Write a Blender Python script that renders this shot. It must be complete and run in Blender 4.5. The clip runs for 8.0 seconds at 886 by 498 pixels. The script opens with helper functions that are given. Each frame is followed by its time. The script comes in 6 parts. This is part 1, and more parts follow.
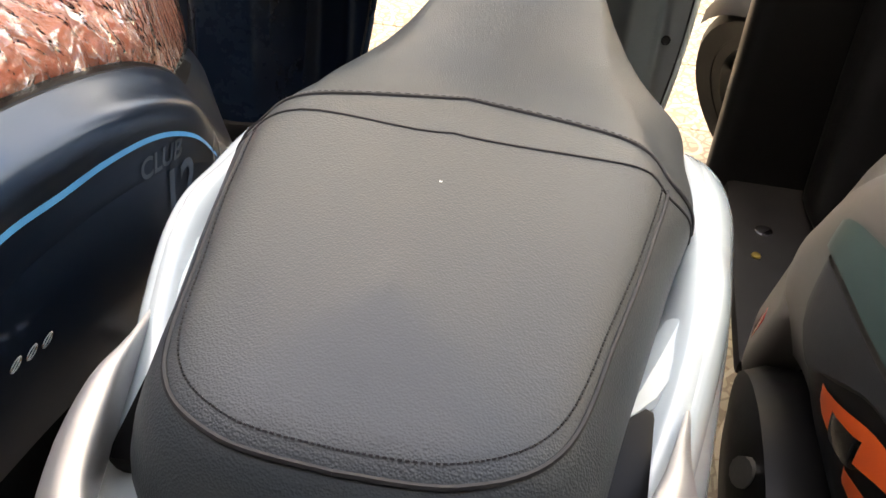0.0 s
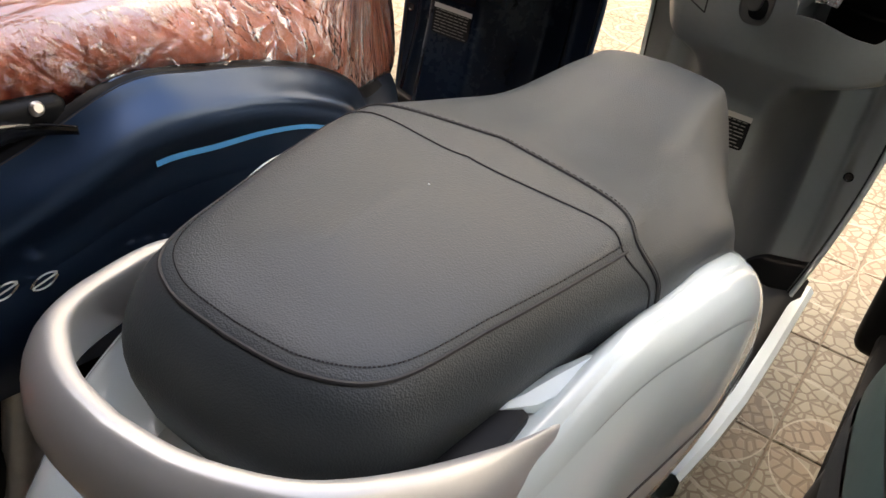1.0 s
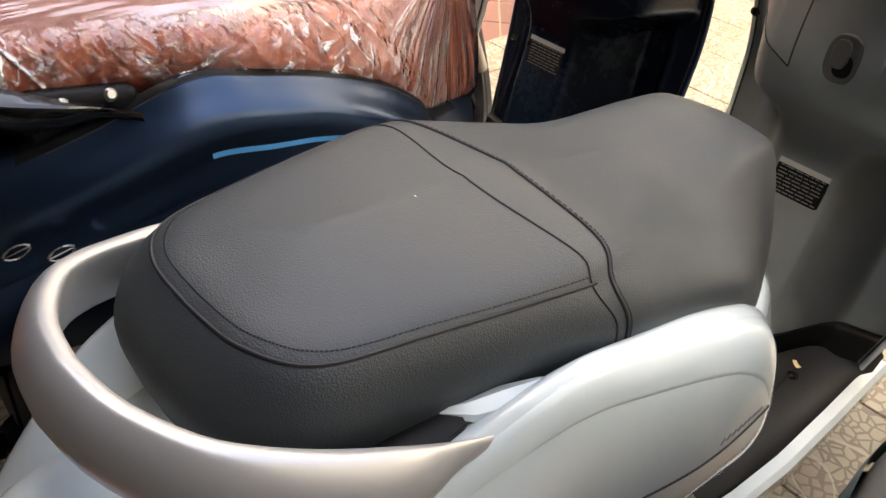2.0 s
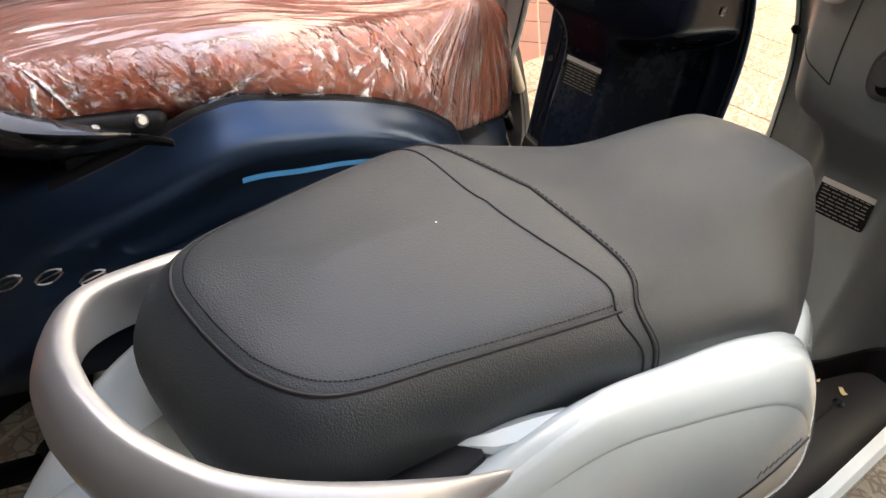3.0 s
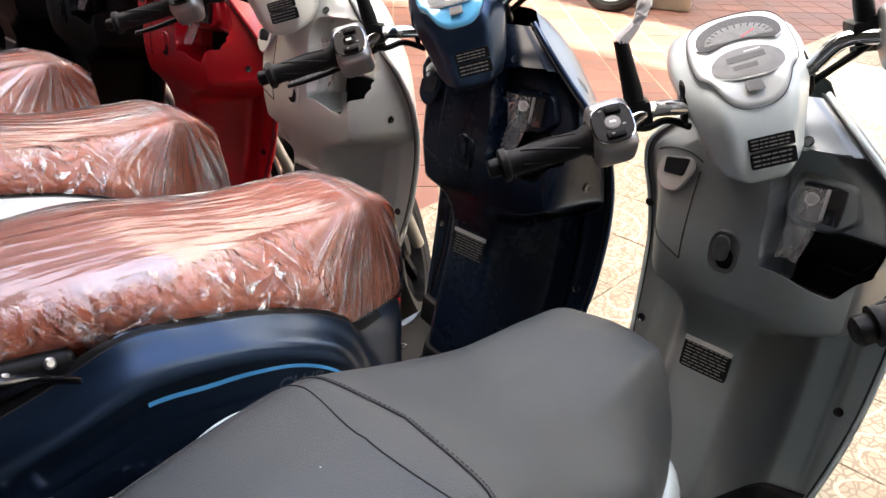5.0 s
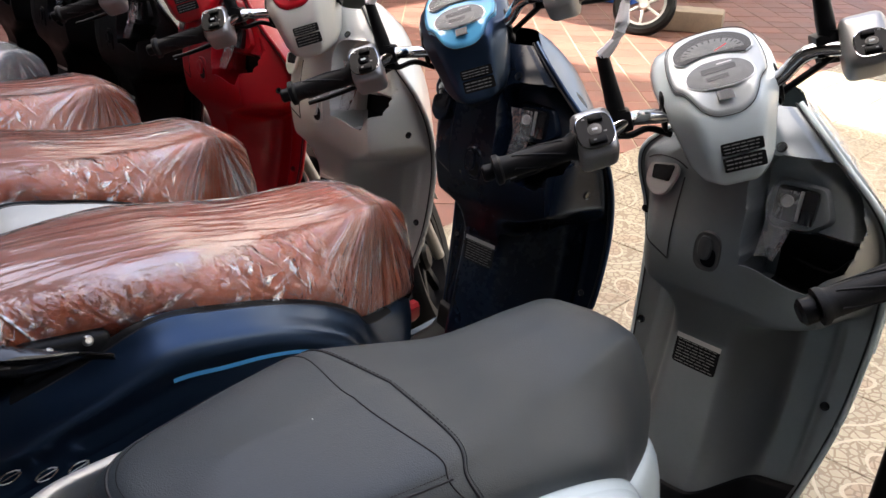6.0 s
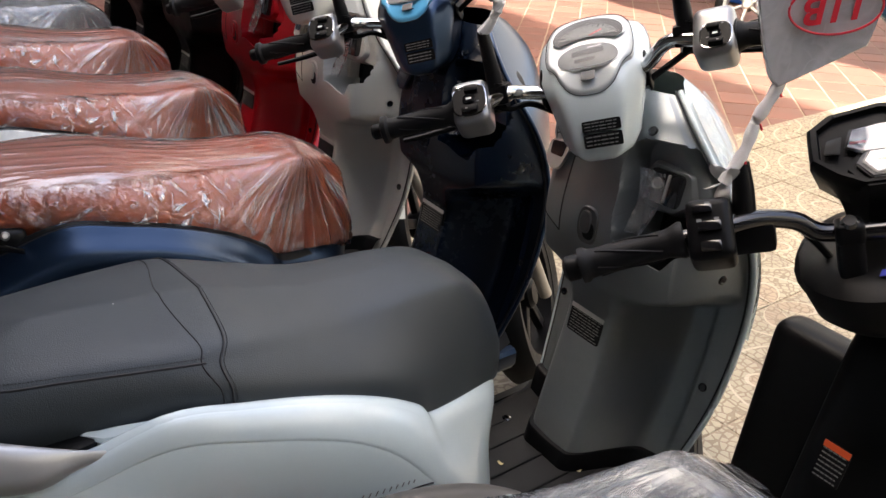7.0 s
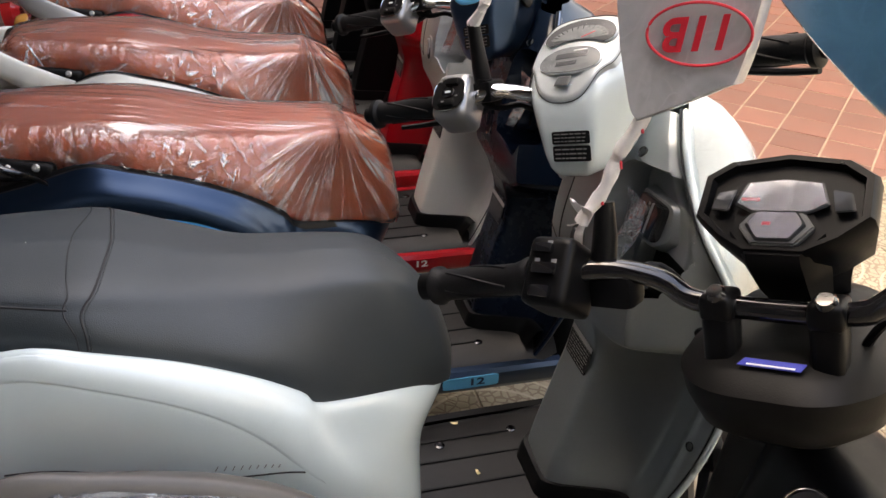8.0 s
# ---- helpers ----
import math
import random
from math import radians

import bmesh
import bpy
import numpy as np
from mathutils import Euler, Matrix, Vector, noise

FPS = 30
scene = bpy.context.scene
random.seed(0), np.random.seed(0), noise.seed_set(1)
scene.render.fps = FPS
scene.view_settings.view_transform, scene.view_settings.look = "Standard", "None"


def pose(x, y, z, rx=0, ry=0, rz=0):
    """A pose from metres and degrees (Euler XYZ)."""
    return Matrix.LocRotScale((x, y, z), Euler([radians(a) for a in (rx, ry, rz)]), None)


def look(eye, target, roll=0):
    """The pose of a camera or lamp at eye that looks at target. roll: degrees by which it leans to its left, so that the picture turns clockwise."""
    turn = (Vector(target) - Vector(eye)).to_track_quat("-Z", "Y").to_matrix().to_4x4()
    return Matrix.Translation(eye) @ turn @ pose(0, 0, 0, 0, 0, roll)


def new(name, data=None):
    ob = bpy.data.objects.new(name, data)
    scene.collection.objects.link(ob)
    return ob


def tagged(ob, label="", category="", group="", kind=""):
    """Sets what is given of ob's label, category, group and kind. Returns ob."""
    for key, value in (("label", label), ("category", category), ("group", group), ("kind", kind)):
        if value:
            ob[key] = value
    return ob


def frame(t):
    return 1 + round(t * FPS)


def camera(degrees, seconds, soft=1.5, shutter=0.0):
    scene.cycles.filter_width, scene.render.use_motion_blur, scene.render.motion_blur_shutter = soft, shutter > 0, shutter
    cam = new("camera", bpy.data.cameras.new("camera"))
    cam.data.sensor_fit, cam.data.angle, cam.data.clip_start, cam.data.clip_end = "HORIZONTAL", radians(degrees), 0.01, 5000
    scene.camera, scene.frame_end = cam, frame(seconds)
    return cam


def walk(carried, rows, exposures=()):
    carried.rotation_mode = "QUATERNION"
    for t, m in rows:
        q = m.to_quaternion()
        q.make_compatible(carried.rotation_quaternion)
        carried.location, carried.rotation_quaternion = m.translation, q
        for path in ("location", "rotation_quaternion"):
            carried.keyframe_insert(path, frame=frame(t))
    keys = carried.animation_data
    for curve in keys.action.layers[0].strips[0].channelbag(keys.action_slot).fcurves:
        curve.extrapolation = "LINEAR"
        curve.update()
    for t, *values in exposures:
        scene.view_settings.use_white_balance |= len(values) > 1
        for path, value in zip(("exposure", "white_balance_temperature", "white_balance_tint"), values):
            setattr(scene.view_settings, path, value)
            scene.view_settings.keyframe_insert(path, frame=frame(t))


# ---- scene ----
cam = camera(56.1, 8.0)
PATH = [
    (0, (0.069, -0.339, 1.088), (-0.201, 1.11, -0.263), 2.4),
    (0.5, (0.17, -0.364, 1.086), (-0.399, 1.051, -0.208), 4.4),
    (1, (0.256, -0.375, 1.125), (-0.586, 0.948, -0.117), 5.3),
    (1.2, (0.284, -0.38, 1.145), (-0.621, 0.905, -0.092), 7.0),
    (2.5, (0.36, -0.312, 1.141), (-0.807, 0.792, -0.049), 3.4),
    (3, (0.353, -0.316, 1.142), (-0.835, 0.777, -0.038), 3.4),
    (3.5, (0.361, -0.314, 1.146), (-0.845, 0.77, -0.025), 3.0),
    (4, (0.362, -0.313, 1.156), (-0.831, 0.792, -0.009), 2.7),
    (4.5, (0.36, -0.309, 1.23), (-0.795, 0.927, 0.164), 3.1),
    (5, (0.393, -0.309, 1.28), (-0.775, 1.01, 0.334), 2.3),
    (6.3, (0.588, -0.354, 1.307), (-0.714, 0.88, 0.424), 0.5),
    (6.5, (0.66, -0.314, 1.321), (-0.677, 0.873, 0.425), 0.3),
    (7, (0.844, -0.166, 1.314), (-0.591, 0.874, 0.386), 2.5),
    (7.5, (0.933, 0.008, 1.329), (-0.635, 0.815, 0.384), 3.2),
    (8, (0.98, 0.266, 1.343), (-0.688, 0.711, 0.333), 1.9),
]
walk(cam, [(t, look(eye, target, roll)) for t, eye, target, roll in PATH], [
    (0.0, 4.00, 8200, 10), (0.5, 3.70, 8100, 10), (1.0, 3.50, 7950, 10), (2.5, 3.57, 7950, 10), (3.5, 3.77, 7950, 10), (4.0, 4.25, 7700, 10), (4.5, 4.37, 7500, 10),
    (5.0, 3.53, 6980, 10), (6.4, 2.91, 6750, 10), (7.0, 2.92, 7000, 10), (7.5, 3.08, 7400, 10), (8.0, 3.18, 7350, 10)])
import functools
from mathutils import kdtree

# ---- light and air ----
world = bpy.data.worlds.new("sky")
scene.world = world
world.use_nodes = True
wn = world.node_tree
sky = wn.nodes.new("ShaderNodeTexSky")
sky.sky_type, sky.sun_disc = "NISHITA", False
sky.sun_elevation, sky.sun_rotation = radians(51), radians(-151)
sky.air_density, sky.dust_density, sky.ozone_density = 0.8, 7.0, 0.3
wn.links.new(sky.outputs[0], wn.nodes["Background"].inputs[0])
wn.nodes["Background"].inputs[1].default_value = 0.15
sun = new("sun", bpy.data.lights.new("sun", "SUN"))
sun.data.energy, sun.data.angle, sun.data.color = 4.0, radians(0.6), (1.0, 0.95, 0.86)
SUN_DIR = Vector((-0.30, -0.55, 0.78))
sun.matrix_world = look(SUN_DIR * 20, (0, 0, 0))


# ---- materials ----
def material(name, color, rough=0.5, metal=0.0, coat=0.0, vary=0.12, scale=6.0, bump=0.0, bump_scale=200.0, spec=0.5, alpha=1.0, transmission=0.0):
    m = bpy.data.materials.new(name)
    m.use_nodes = True
    nt = m.node_tree
    b = nt.nodes["Principled BSDF"]
    b.inputs["Base Color"].default_value = (*color, 1)
    b.inputs["Roughness"].default_value = rough
    b.inputs["Metallic"].default_value = metal
    b.inputs["Coat Weight"].default_value = coat
    b.inputs["Coat Roughness"].default_value = 0.05
    b.inputs["Specular IOR Level"].default_value = spec
    b.inputs["Alpha"].default_value = alpha
    b.inputs["Transmission Weight"].default_value = transmission
    tc = nt.nodes.new("ShaderNodeTexCoord")
    if vary:
        n = nt.nodes.new("ShaderNodeTexNoise")
        n.inputs["Scale"].default_value, n.inputs["Detail"].default_value = scale, 6.0
        nt.links.new(tc.outputs["Object"], n.inputs["Vector"])
        n2 = nt.nodes.new("ShaderNodeTexNoise")
        n2.inputs["Scale"].default_value, n2.inputs["Detail"].default_value = scale * 14, 3.0
        nt.links.new(tc.outputs["Object"], n2.inputs["Vector"])
        add = nt.nodes.new("ShaderNodeMath")
        add.operation = "MULTIPLY_ADD"
        nt.links.new(n2.outputs["Fac"], add.inputs[0])
        add.inputs[1].default_value = 0.35
        nt.links.new(n.outputs["Fac"], add.inputs[2])
        r = nt.nodes.new("ShaderNodeMapRange")
        r.inputs["From Min"].default_value, r.inputs["From Max"].default_value = 0.4, 0.95
        r.inputs["To Min"].default_value, r.inputs["To Max"].default_value = 1 - vary, 1 + vary
        nt.links.new(add.outputs[0], r.inputs["Value"])
        mix = nt.nodes.new("ShaderNodeVectorMath")
        mix.operation = "SCALE"
        mix.inputs[0].default_value = color
        nt.links.new(r.outputs[0], mix.inputs["Scale"])
        nt.links.new(mix.outputs[0], b.inputs["Base Color"])
        rr = nt.nodes.new("ShaderNodeMapRange")
        rr.inputs["From Min"].default_value, rr.inputs["From Max"].default_value = 0.3, 1.0
        rr.inputs["To Min"].default_value, rr.inputs["To Max"].default_value = max(rough - 0.5 * vary, 0.03), rough + 0.5 * vary
        nt.links.new(add.outputs[0], rr.inputs["Value"])
        nt.links.new(rr.outputs[0], b.inputs["Roughness"])
    if bump:
        v = nt.nodes.new("ShaderNodeTexVoronoi")
        v.inputs["Scale"].default_value = bump_scale
        v.feature = "SMOOTH_F1"
        nt.links.new(tc.outputs["Object"], v.inputs["Vector"])
        bp = nt.nodes.new("ShaderNodeBump")
        bp.inputs["Strength"].default_value, bp.inputs["Distance"].default_value = bump, 0.001
        nt.links.new(v.outputs["Distance"], bp.inputs["Height"])
        nt.links.new(bp.outputs[0], b.inputs["Normal"])
    return m


def film_material(name, tint, haze, crease, scale, strength, shine=1.6):
    """Clear film: see-through, glossy, milky along its creases."""
    m = bpy.data.materials.new(name)
    m.use_nodes = True
    nt = m.node_tree
    b = nt.nodes["Principled BSDF"]
    out = nt.nodes["Material Output"]
    b.inputs["Base Color"].default_value = (*tint, 1)
    b.inputs["Roughness"].default_value = 0.3
    tc = nt.nodes.new("ShaderNodeTexCoord")
    height, crest = None, None

    def op(kind, a, c):
        n = nt.nodes.new("ShaderNodeMath")
        n.operation = kind
        for k, v in enumerate((a, c)):
            if isinstance(v, (int, float)):
                n.inputs[k].default_value = v
            else:
                nt.links.new(v, n.inputs[k])
        return n.outputs[0]
    for stretch, turn, grow, amount, thin in (((1.0, 0.16, 0.8), (0.0, 0.0, 0.10), 2.6, 0.8, 0.045), ((1.0, 0.55, 0.30), (0.5, 0.2, -0.35), 1.7, 1.0, 0.05), ((0.5, 1.0, 0.7), (-0.6, 0.3, 0.5), 1.2, 0.9, 0.05), ((1, 1, 1), (0, 0, 0), 4.0, 0.35, 0.06)):
        mp = nt.nodes.new("ShaderNodeMapping")
        mp.inputs["Scale"].default_value = stretch
        mp.inputs["Rotation"].default_value = turn
        nt.links.new(tc.outputs["Object"], mp.inputs["Vector"])
        n = nt.nodes.new("ShaderNodeTexNoise")
        n.inputs["Scale"].default_value = scale * grow
        n.inputs["Detail"].default_value = 2.5
        n.inputs["Distortion"].default_value = 0.9
        nt.links.new(mp.outputs[0], n.inputs["Vector"])
        fold = op("ABSOLUTE", op("SUBTRACT", n.outputs["Fac"], 0.5), 0.0)
        h = op("MULTIPLY", op("SUBTRACT", 0.25, op("MINIMUM", fold, 0.25)), amount * 4.0)
        height = h if height is None else op("ADD", height, h)
        c = nt.nodes.new("ShaderNodeMapRange")
        c.inputs["From Min"].default_value, c.inputs["From Max"].default_value = thin, thin * 0.15
        c.inputs["To Min"].default_value, c.inputs["To Max"].default_value = 0.0, amount
        nt.links.new(fold, c.inputs["Value"])
        crest = c.outputs[0] if crest is None else op("MAXIMUM", crest, c.outputs[0])
    patch = nt.nodes.new("ShaderNodeTexNoise")
    patch.inputs["Scale"].default_value = 7.0
    nt.links.new(tc.outputs["Object"], patch.inputs["Vector"])
    crest = op("MULTIPLY", crest, op("MULTIPLY", op("SUBTRACT", patch.outputs["Fac"], 0.22), 1.8))
    bp = nt.nodes.new("ShaderNodeBump")
    bp.inputs["Strength"].default_value, bp.inputs["Distance"].default_value = strength, 0.004
    nt.links.new(height, bp.inputs["Height"])
    nt.links.new(bp.outputs[0], b.inputs["Normal"])
    fac = op("MINIMUM", op("ADD", op("MULTIPLY", crest, crease), haze), 1.0)
    clear = nt.nodes.new("ShaderNodeBsdfTransparent")
    gloss = nt.nodes.new("ShaderNodeBsdfGlossy")
    gloss.inputs["Roughness"].default_value = 0.10
    nt.links.new(bp.outputs[0], gloss.inputs["Normal"])
    fres = nt.nodes.new("ShaderNodeFresnel")
    fres.inputs["IOR"].default_value = 1.6
    one = nt.nodes.new("ShaderNodeMixShader")
    nt.links.new(fac, one.inputs[0])
    nt.links.new(clear.outputs[0], one.inputs[1])
    nt.links.new(b.outputs[0], one.inputs[2])
    two = nt.nodes.new("ShaderNodeMixShader")
    nt.links.new(op("MINIMUM", op("MULTIPLY", fres.outputs[0], shine), 1.0), two.inputs[0])
    nt.links.new(one.outputs[0], two.inputs[1])
    nt.links.new(gloss.outputs[0], two.inputs[2])
    nt.links.new(two.outputs[0], out.inputs[0])
    return m


def wrap_material(name, tint, haze, crease, strength):
    """Film drawn over a seat: streaks run along the flow stored on the mesh, whitened as painted glints."""
    m = bpy.data.materials.new(name)
    m.use_nodes = True
    nt = m.node_tree
    b, out = nt.nodes["Principled BSDF"], nt.nodes["Material Output"]
    b.inputs["Base Color"].default_value = (*tint, 1)
    b.inputs["Roughness"].default_value = 0.4

    def op(kind, a, c):
        n = nt.nodes.new("ShaderNodeMath")
        n.operation = kind
        for k, v in enumerate((a, c)):
            if isinstance(v, (int, float)):
                n.inputs[k].default_value = v
            else:
                nt.links.new(v, n.inputs[k])
        return n.outputs[0]

    def layer(name):
        a = nt.nodes.new("ShaderNodeAttribute")
        a.attribute_name = name
        return a.outputs["Vector"]
    flow, drape, share = layer("flow"), layer("drape"), layer("share")
    parts = nt.nodes.new("ShaderNodeSeparateXYZ")
    nt.links.new(share, parts.inputs[0])
    tc = nt.nodes.new("ShaderNodeTexCoord")
    height, crest = None, None
    for vec, stretch, turn, low, high, gain, which in (
            (flow, (8.5, 3.0, 1.0), (0, 0, 0), 0.56, 0.63, 1.1, 0), (flow, (19.0, 5.0, 1.0), (0, 0, 0), 0.59, 0.66, 0.9, 0),
            (drape, (17.0, 3.6, 1.0), (0, 0, 0.06), 0.52, 0.72, 0.8, 1), (drape, (75.0, 5.0, 1.0), (0, 0, -0.07), 0.63, 0.70, 0.7, 1),
            (tc.outputs["Object"], (20, 62, 12), (0.55, 0, 0), 0.585, 0.70, 0.9, 2), (tc.outputs["Object"], (30, 85, 17), (-0.35, 0, 0), 0.60, 0.70, 0.8, 2),
            (tc.outputs["Object"], (30, 22, 75), (0.25, 0, 0), 0.61, 0.72, 0.8, 2), (tc.outputs["Object"], (60, 130, 44), (0.8, 0, 0), 0.61, 0.71, 0.45, 2)):
        mp = nt.nodes.new("ShaderNodeMapping")
        mp.vector_type = "TEXTURE"
        mp.inputs["Rotation"].default_value = turn
        nt.links.new(vec, mp.inputs["Vector"])
        sc = nt.nodes.new("ShaderNodeVectorMath")
        sc.operation = "MULTIPLY"
        sc.inputs[1].default_value = stretch
        nt.links.new(mp.outputs[0], sc.inputs[0])
        n = nt.nodes.new("ShaderNodeTexNoise")
        n.inputs["Scale"].default_value, n.inputs["Detail"].default_value = 1.0, 2.0
        n.inputs["Distortion"].default_value = 0.5
        nt.links.new(sc.outputs[0], n.inputs["Vector"])
        h = op("MULTIPLY", op("MULTIPLY", n.outputs["Fac"], gain * (0.38 if which == 1 else 1.0)), parts.outputs[which])
        height = h if height is None else op("ADD", height, h)
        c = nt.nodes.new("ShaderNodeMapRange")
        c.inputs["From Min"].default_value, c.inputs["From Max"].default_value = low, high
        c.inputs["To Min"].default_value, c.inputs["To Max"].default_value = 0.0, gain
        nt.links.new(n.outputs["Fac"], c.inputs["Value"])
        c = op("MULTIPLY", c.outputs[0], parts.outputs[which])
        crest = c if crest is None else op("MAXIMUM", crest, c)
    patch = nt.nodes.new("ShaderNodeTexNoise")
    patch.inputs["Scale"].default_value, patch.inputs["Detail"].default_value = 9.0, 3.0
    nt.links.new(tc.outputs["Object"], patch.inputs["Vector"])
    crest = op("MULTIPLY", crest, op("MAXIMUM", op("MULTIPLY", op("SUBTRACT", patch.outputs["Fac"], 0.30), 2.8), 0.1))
    bp = nt.nodes.new("ShaderNodeBump")
    bp.inputs["Strength"].default_value, bp.inputs["Distance"].default_value = strength, 0.012
    nt.links.new(height, bp.inputs["Height"])
    nt.links.new(bp.outputs[0], b.inputs["Normal"])
    # milky share on the top stands in for sky glare
    glare_veil = op("ADD", op("MULTIPLY", parts.outputs[1], 0.05), haze)
    # white along the folds is milky film and painted glints together
    fac = op("MINIMUM", op("ADD", op("MULTIPLY", crest, crease), glare_veil), 0.9)
    clear = nt.nodes.new("ShaderNodeBsdfTransparent")
    gloss = nt.nodes.new("ShaderNodeBsdfGlossy")
    gloss.inputs["Roughness"].default_value = 0.10
    nt.links.new(bp.outputs[0], gloss.inputs["Normal"])
    fres = nt.nodes.new("ShaderNodeFresnel")
    fres.inputs["IOR"].default_value = 1.5
    nt.links.new(bp.outputs[0], fres.inputs["Normal"])
    one = nt.nodes.new("ShaderNodeMixShader")
    nt.links.new(fac, one.inputs[0])
    nt.links.new(clear.outputs[0], one.inputs[1])
    nt.links.new(b.outputs[0], one.inputs[2])
    two = nt.nodes.new("ShaderNodeMixShader")
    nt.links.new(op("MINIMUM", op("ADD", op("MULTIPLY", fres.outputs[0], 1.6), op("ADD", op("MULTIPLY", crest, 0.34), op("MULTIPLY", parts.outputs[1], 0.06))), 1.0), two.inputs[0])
    nt.links.new(one.outputs[0], two.inputs[1])
    nt.links.new(gloss.outputs[0], two.inputs[2])
    nt.links.new(two.outputs[0], out.inputs[0])
    return m


SEAT_GREY = material("seat_leatherette", (0.030, 0.0375, 0.0425), 0.46, vary=0.10, scale=5, bump=0.30, bump_scale=980, spec=0.5)
SEAT_TAN = material("seat_tan", (0.53, 0.122, 0.047), 0.5, vary=0.1, scale=8, bump=0.2, bump_scale=350)
SEAT_BLACK = material("seat_black", (0.02, 0.02, 0.022), 0.5, bump=0.2, bump_scale=350)
STITCH = material("stitch_thread", (0.015, 0.015, 0.017), 0.7, vary=0)
PEARL = material("pearl_white_paint", (0.64, 0.725, 0.735), 0.25, coat=0.8, vary=0.02)
SILVER = material("silver_paint", (0.45, 0.445, 0.437), 0.34, metal=0.45, coat=0.3, vary=0.04, scale=20)
DASH_GREY = material("pale_silver_dash", (0.46, 0.495, 0.495), 0.30, metal=0.1, coat=0.4, vary=0.03)
HOOK_GREY = material("dark_grey_trim_and_recess_shade", (0.07, 0.072, 0.072), 0.4, vary=0.08)
GREY = material("satin_grey_plastic", (0.240, 0.261, 0.267), 0.34, metal=0.52, vary=0.06, scale=12, bump=0.05, bump_scale=900)
NAVY = material("satin_navy_metallic", (0.0155, 0.0365, 0.077), 0.33, metal=0.9, coat=0.5, spec=0.5, vary=0.0)
NAVY.node_tree.nodes["Principled BSDF"].inputs["Coat Roughness"].default_value = 0.24
NAVY_DEEP = material("navy_inner_plastic", (0.0029, 0.0072, 0.0165), 0.25, spec=0.25, vary=0.1)
CREAM = material("cream_white_paint", (0.62, 0.62, 0.575), 0.3, coat=0.5, vary=0.03)
RED = material("red_paint", (0.33, 0.003, 0.010), 0.30, coat=0.2, spec=0.3, vary=0.05)
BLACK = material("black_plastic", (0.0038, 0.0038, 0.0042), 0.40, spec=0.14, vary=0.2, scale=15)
FLOOR_BLACK = material("worn_floor_plastic", (0.0095, 0.0092, 0.0092), 0.45, spec=0.3, vary=0.25, scale=18, bump=0.1, bump_scale=500)
GLOSS_BLACK = material("gloss_black", (0.008, 0.008, 0.009), 0.12, coat=0.6, vary=0)
RUBBER = material("black_rubber", (0.0065, 0.0065, 0.007), 0.50, spec=0.17, vary=0.2, scale=25, bump=0.15, bump_scale=700)
DARK_GREEN = material("dark_green_plastic", (0.026, 0.052, 0.047), 0.4, vary=0.08)
ORANGE = material("orange_decal", (0.75, 0.10, 0.02), 0.4, vary=0.03)
WINDOW_RIM = material("bright_window_rim", (0.62, 0.65, 0.65), 0.28, metal=0.5, vary=0)
CHROME = material("chrome", (0.72, 0.72, 0.72), 0.12, metal=1.0, vary=0)
STEEL = material("dull_steel", (0.45, 0.44, 0.42), 0.35, metal=0.9, vary=0.15, scale=30)
STEEL_DARK = material("dark_steel", (0.10, 0.10, 0.105), 0.3, metal=0.8, vary=0.1)
BLUE_LINE = material("light_blue_decal", (0.06, 0.32, 0.62), 0.35, vary=0.02)
NAVY_MARK = material("faint_grey_blue_decal", (0.045, 0.070, 0.105), 0.4, vary=0)
BLUE_TRIM = material("blue_trim", (0.10, 0.40, 0.66), 0.2, coat=0.5, vary=0.02)
SWITCH = material("switch_silver", (0.30, 0.30, 0.30), 0.30, metal=0.6, vary=0.05)
SWITCH_FACE = material("switch_face_black", (0.006, 0.006, 0.0065), 0.35, spec=0.2, vary=0)
SMOKED = material("smoked_window", (0.035, 0.036, 0.038), 0.07, coat=0.6, vary=0)
LABEL_BLACK = material("label_black", (0.006, 0.006, 0.0065), 0.5, spec=0.12, vary=0)
LABEL_GREY = material("label_grey", (0.20, 0.20, 0.195), 0.4, vary=0)
LABEL_INK = material("label_fine_print", (0.20, 0.20, 0.195), 0.5, spec=0.2, vary=0)
LABEL_SILVER = material("label_silver", (0.55, 0.54, 0.53), 0.3, metal=0.4, vary=0)
PAPER = material("white_paper", (0.78, 0.77, 0.75), 0.6, vary=0.03)
DIAL_FACE = material("dial_face", (0.17, 0.178, 0.175), 0.35, spec=0.2, vary=0.25, scale=90)
DIAL_BACK = material("dark_dial_back", (0.065, 0.068, 0.068), 0.3, spec=0.2, vary=0.1)
RED_INK = material("red_ink", (0.62, 0.02, 0.04), 0.5, vary=0.1)
LAMP_RED = material("red_lens", (0.5, 0.02, 0.02), 0.1, coat=0.7, vary=0)
AMBER = material("amber_lens", (0.75, 0.35, 0.08), 0.12, coat=0.7, vary=0)
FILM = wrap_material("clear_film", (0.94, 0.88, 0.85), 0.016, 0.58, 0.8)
# haze here also paints the whitish sheen of the far seat tops
FILM_DULL = wrap_material("dull_film", (0.8, 0.82, 0.82), 0.15, 0.35, 0.5)
FILM_SOFT = film_material("soft_film", (0.9, 0.9, 0.9), 0.03, 0.12, 16.0, 0.25)
BAG = film_material("bag_film", (0.9, 0.92, 0.93), 0.12, 0.5, 40.0, 0.5)
CLEAR = film_material("clear_gauge_glass", (0.9, 0.9, 0.9), 0.004, 0.01, 9.0, 0.06, 0.22)
TAPE = material("white_tape", (0.75, 0.73, 0.72), 0.55, vary=0.08, scale=40)


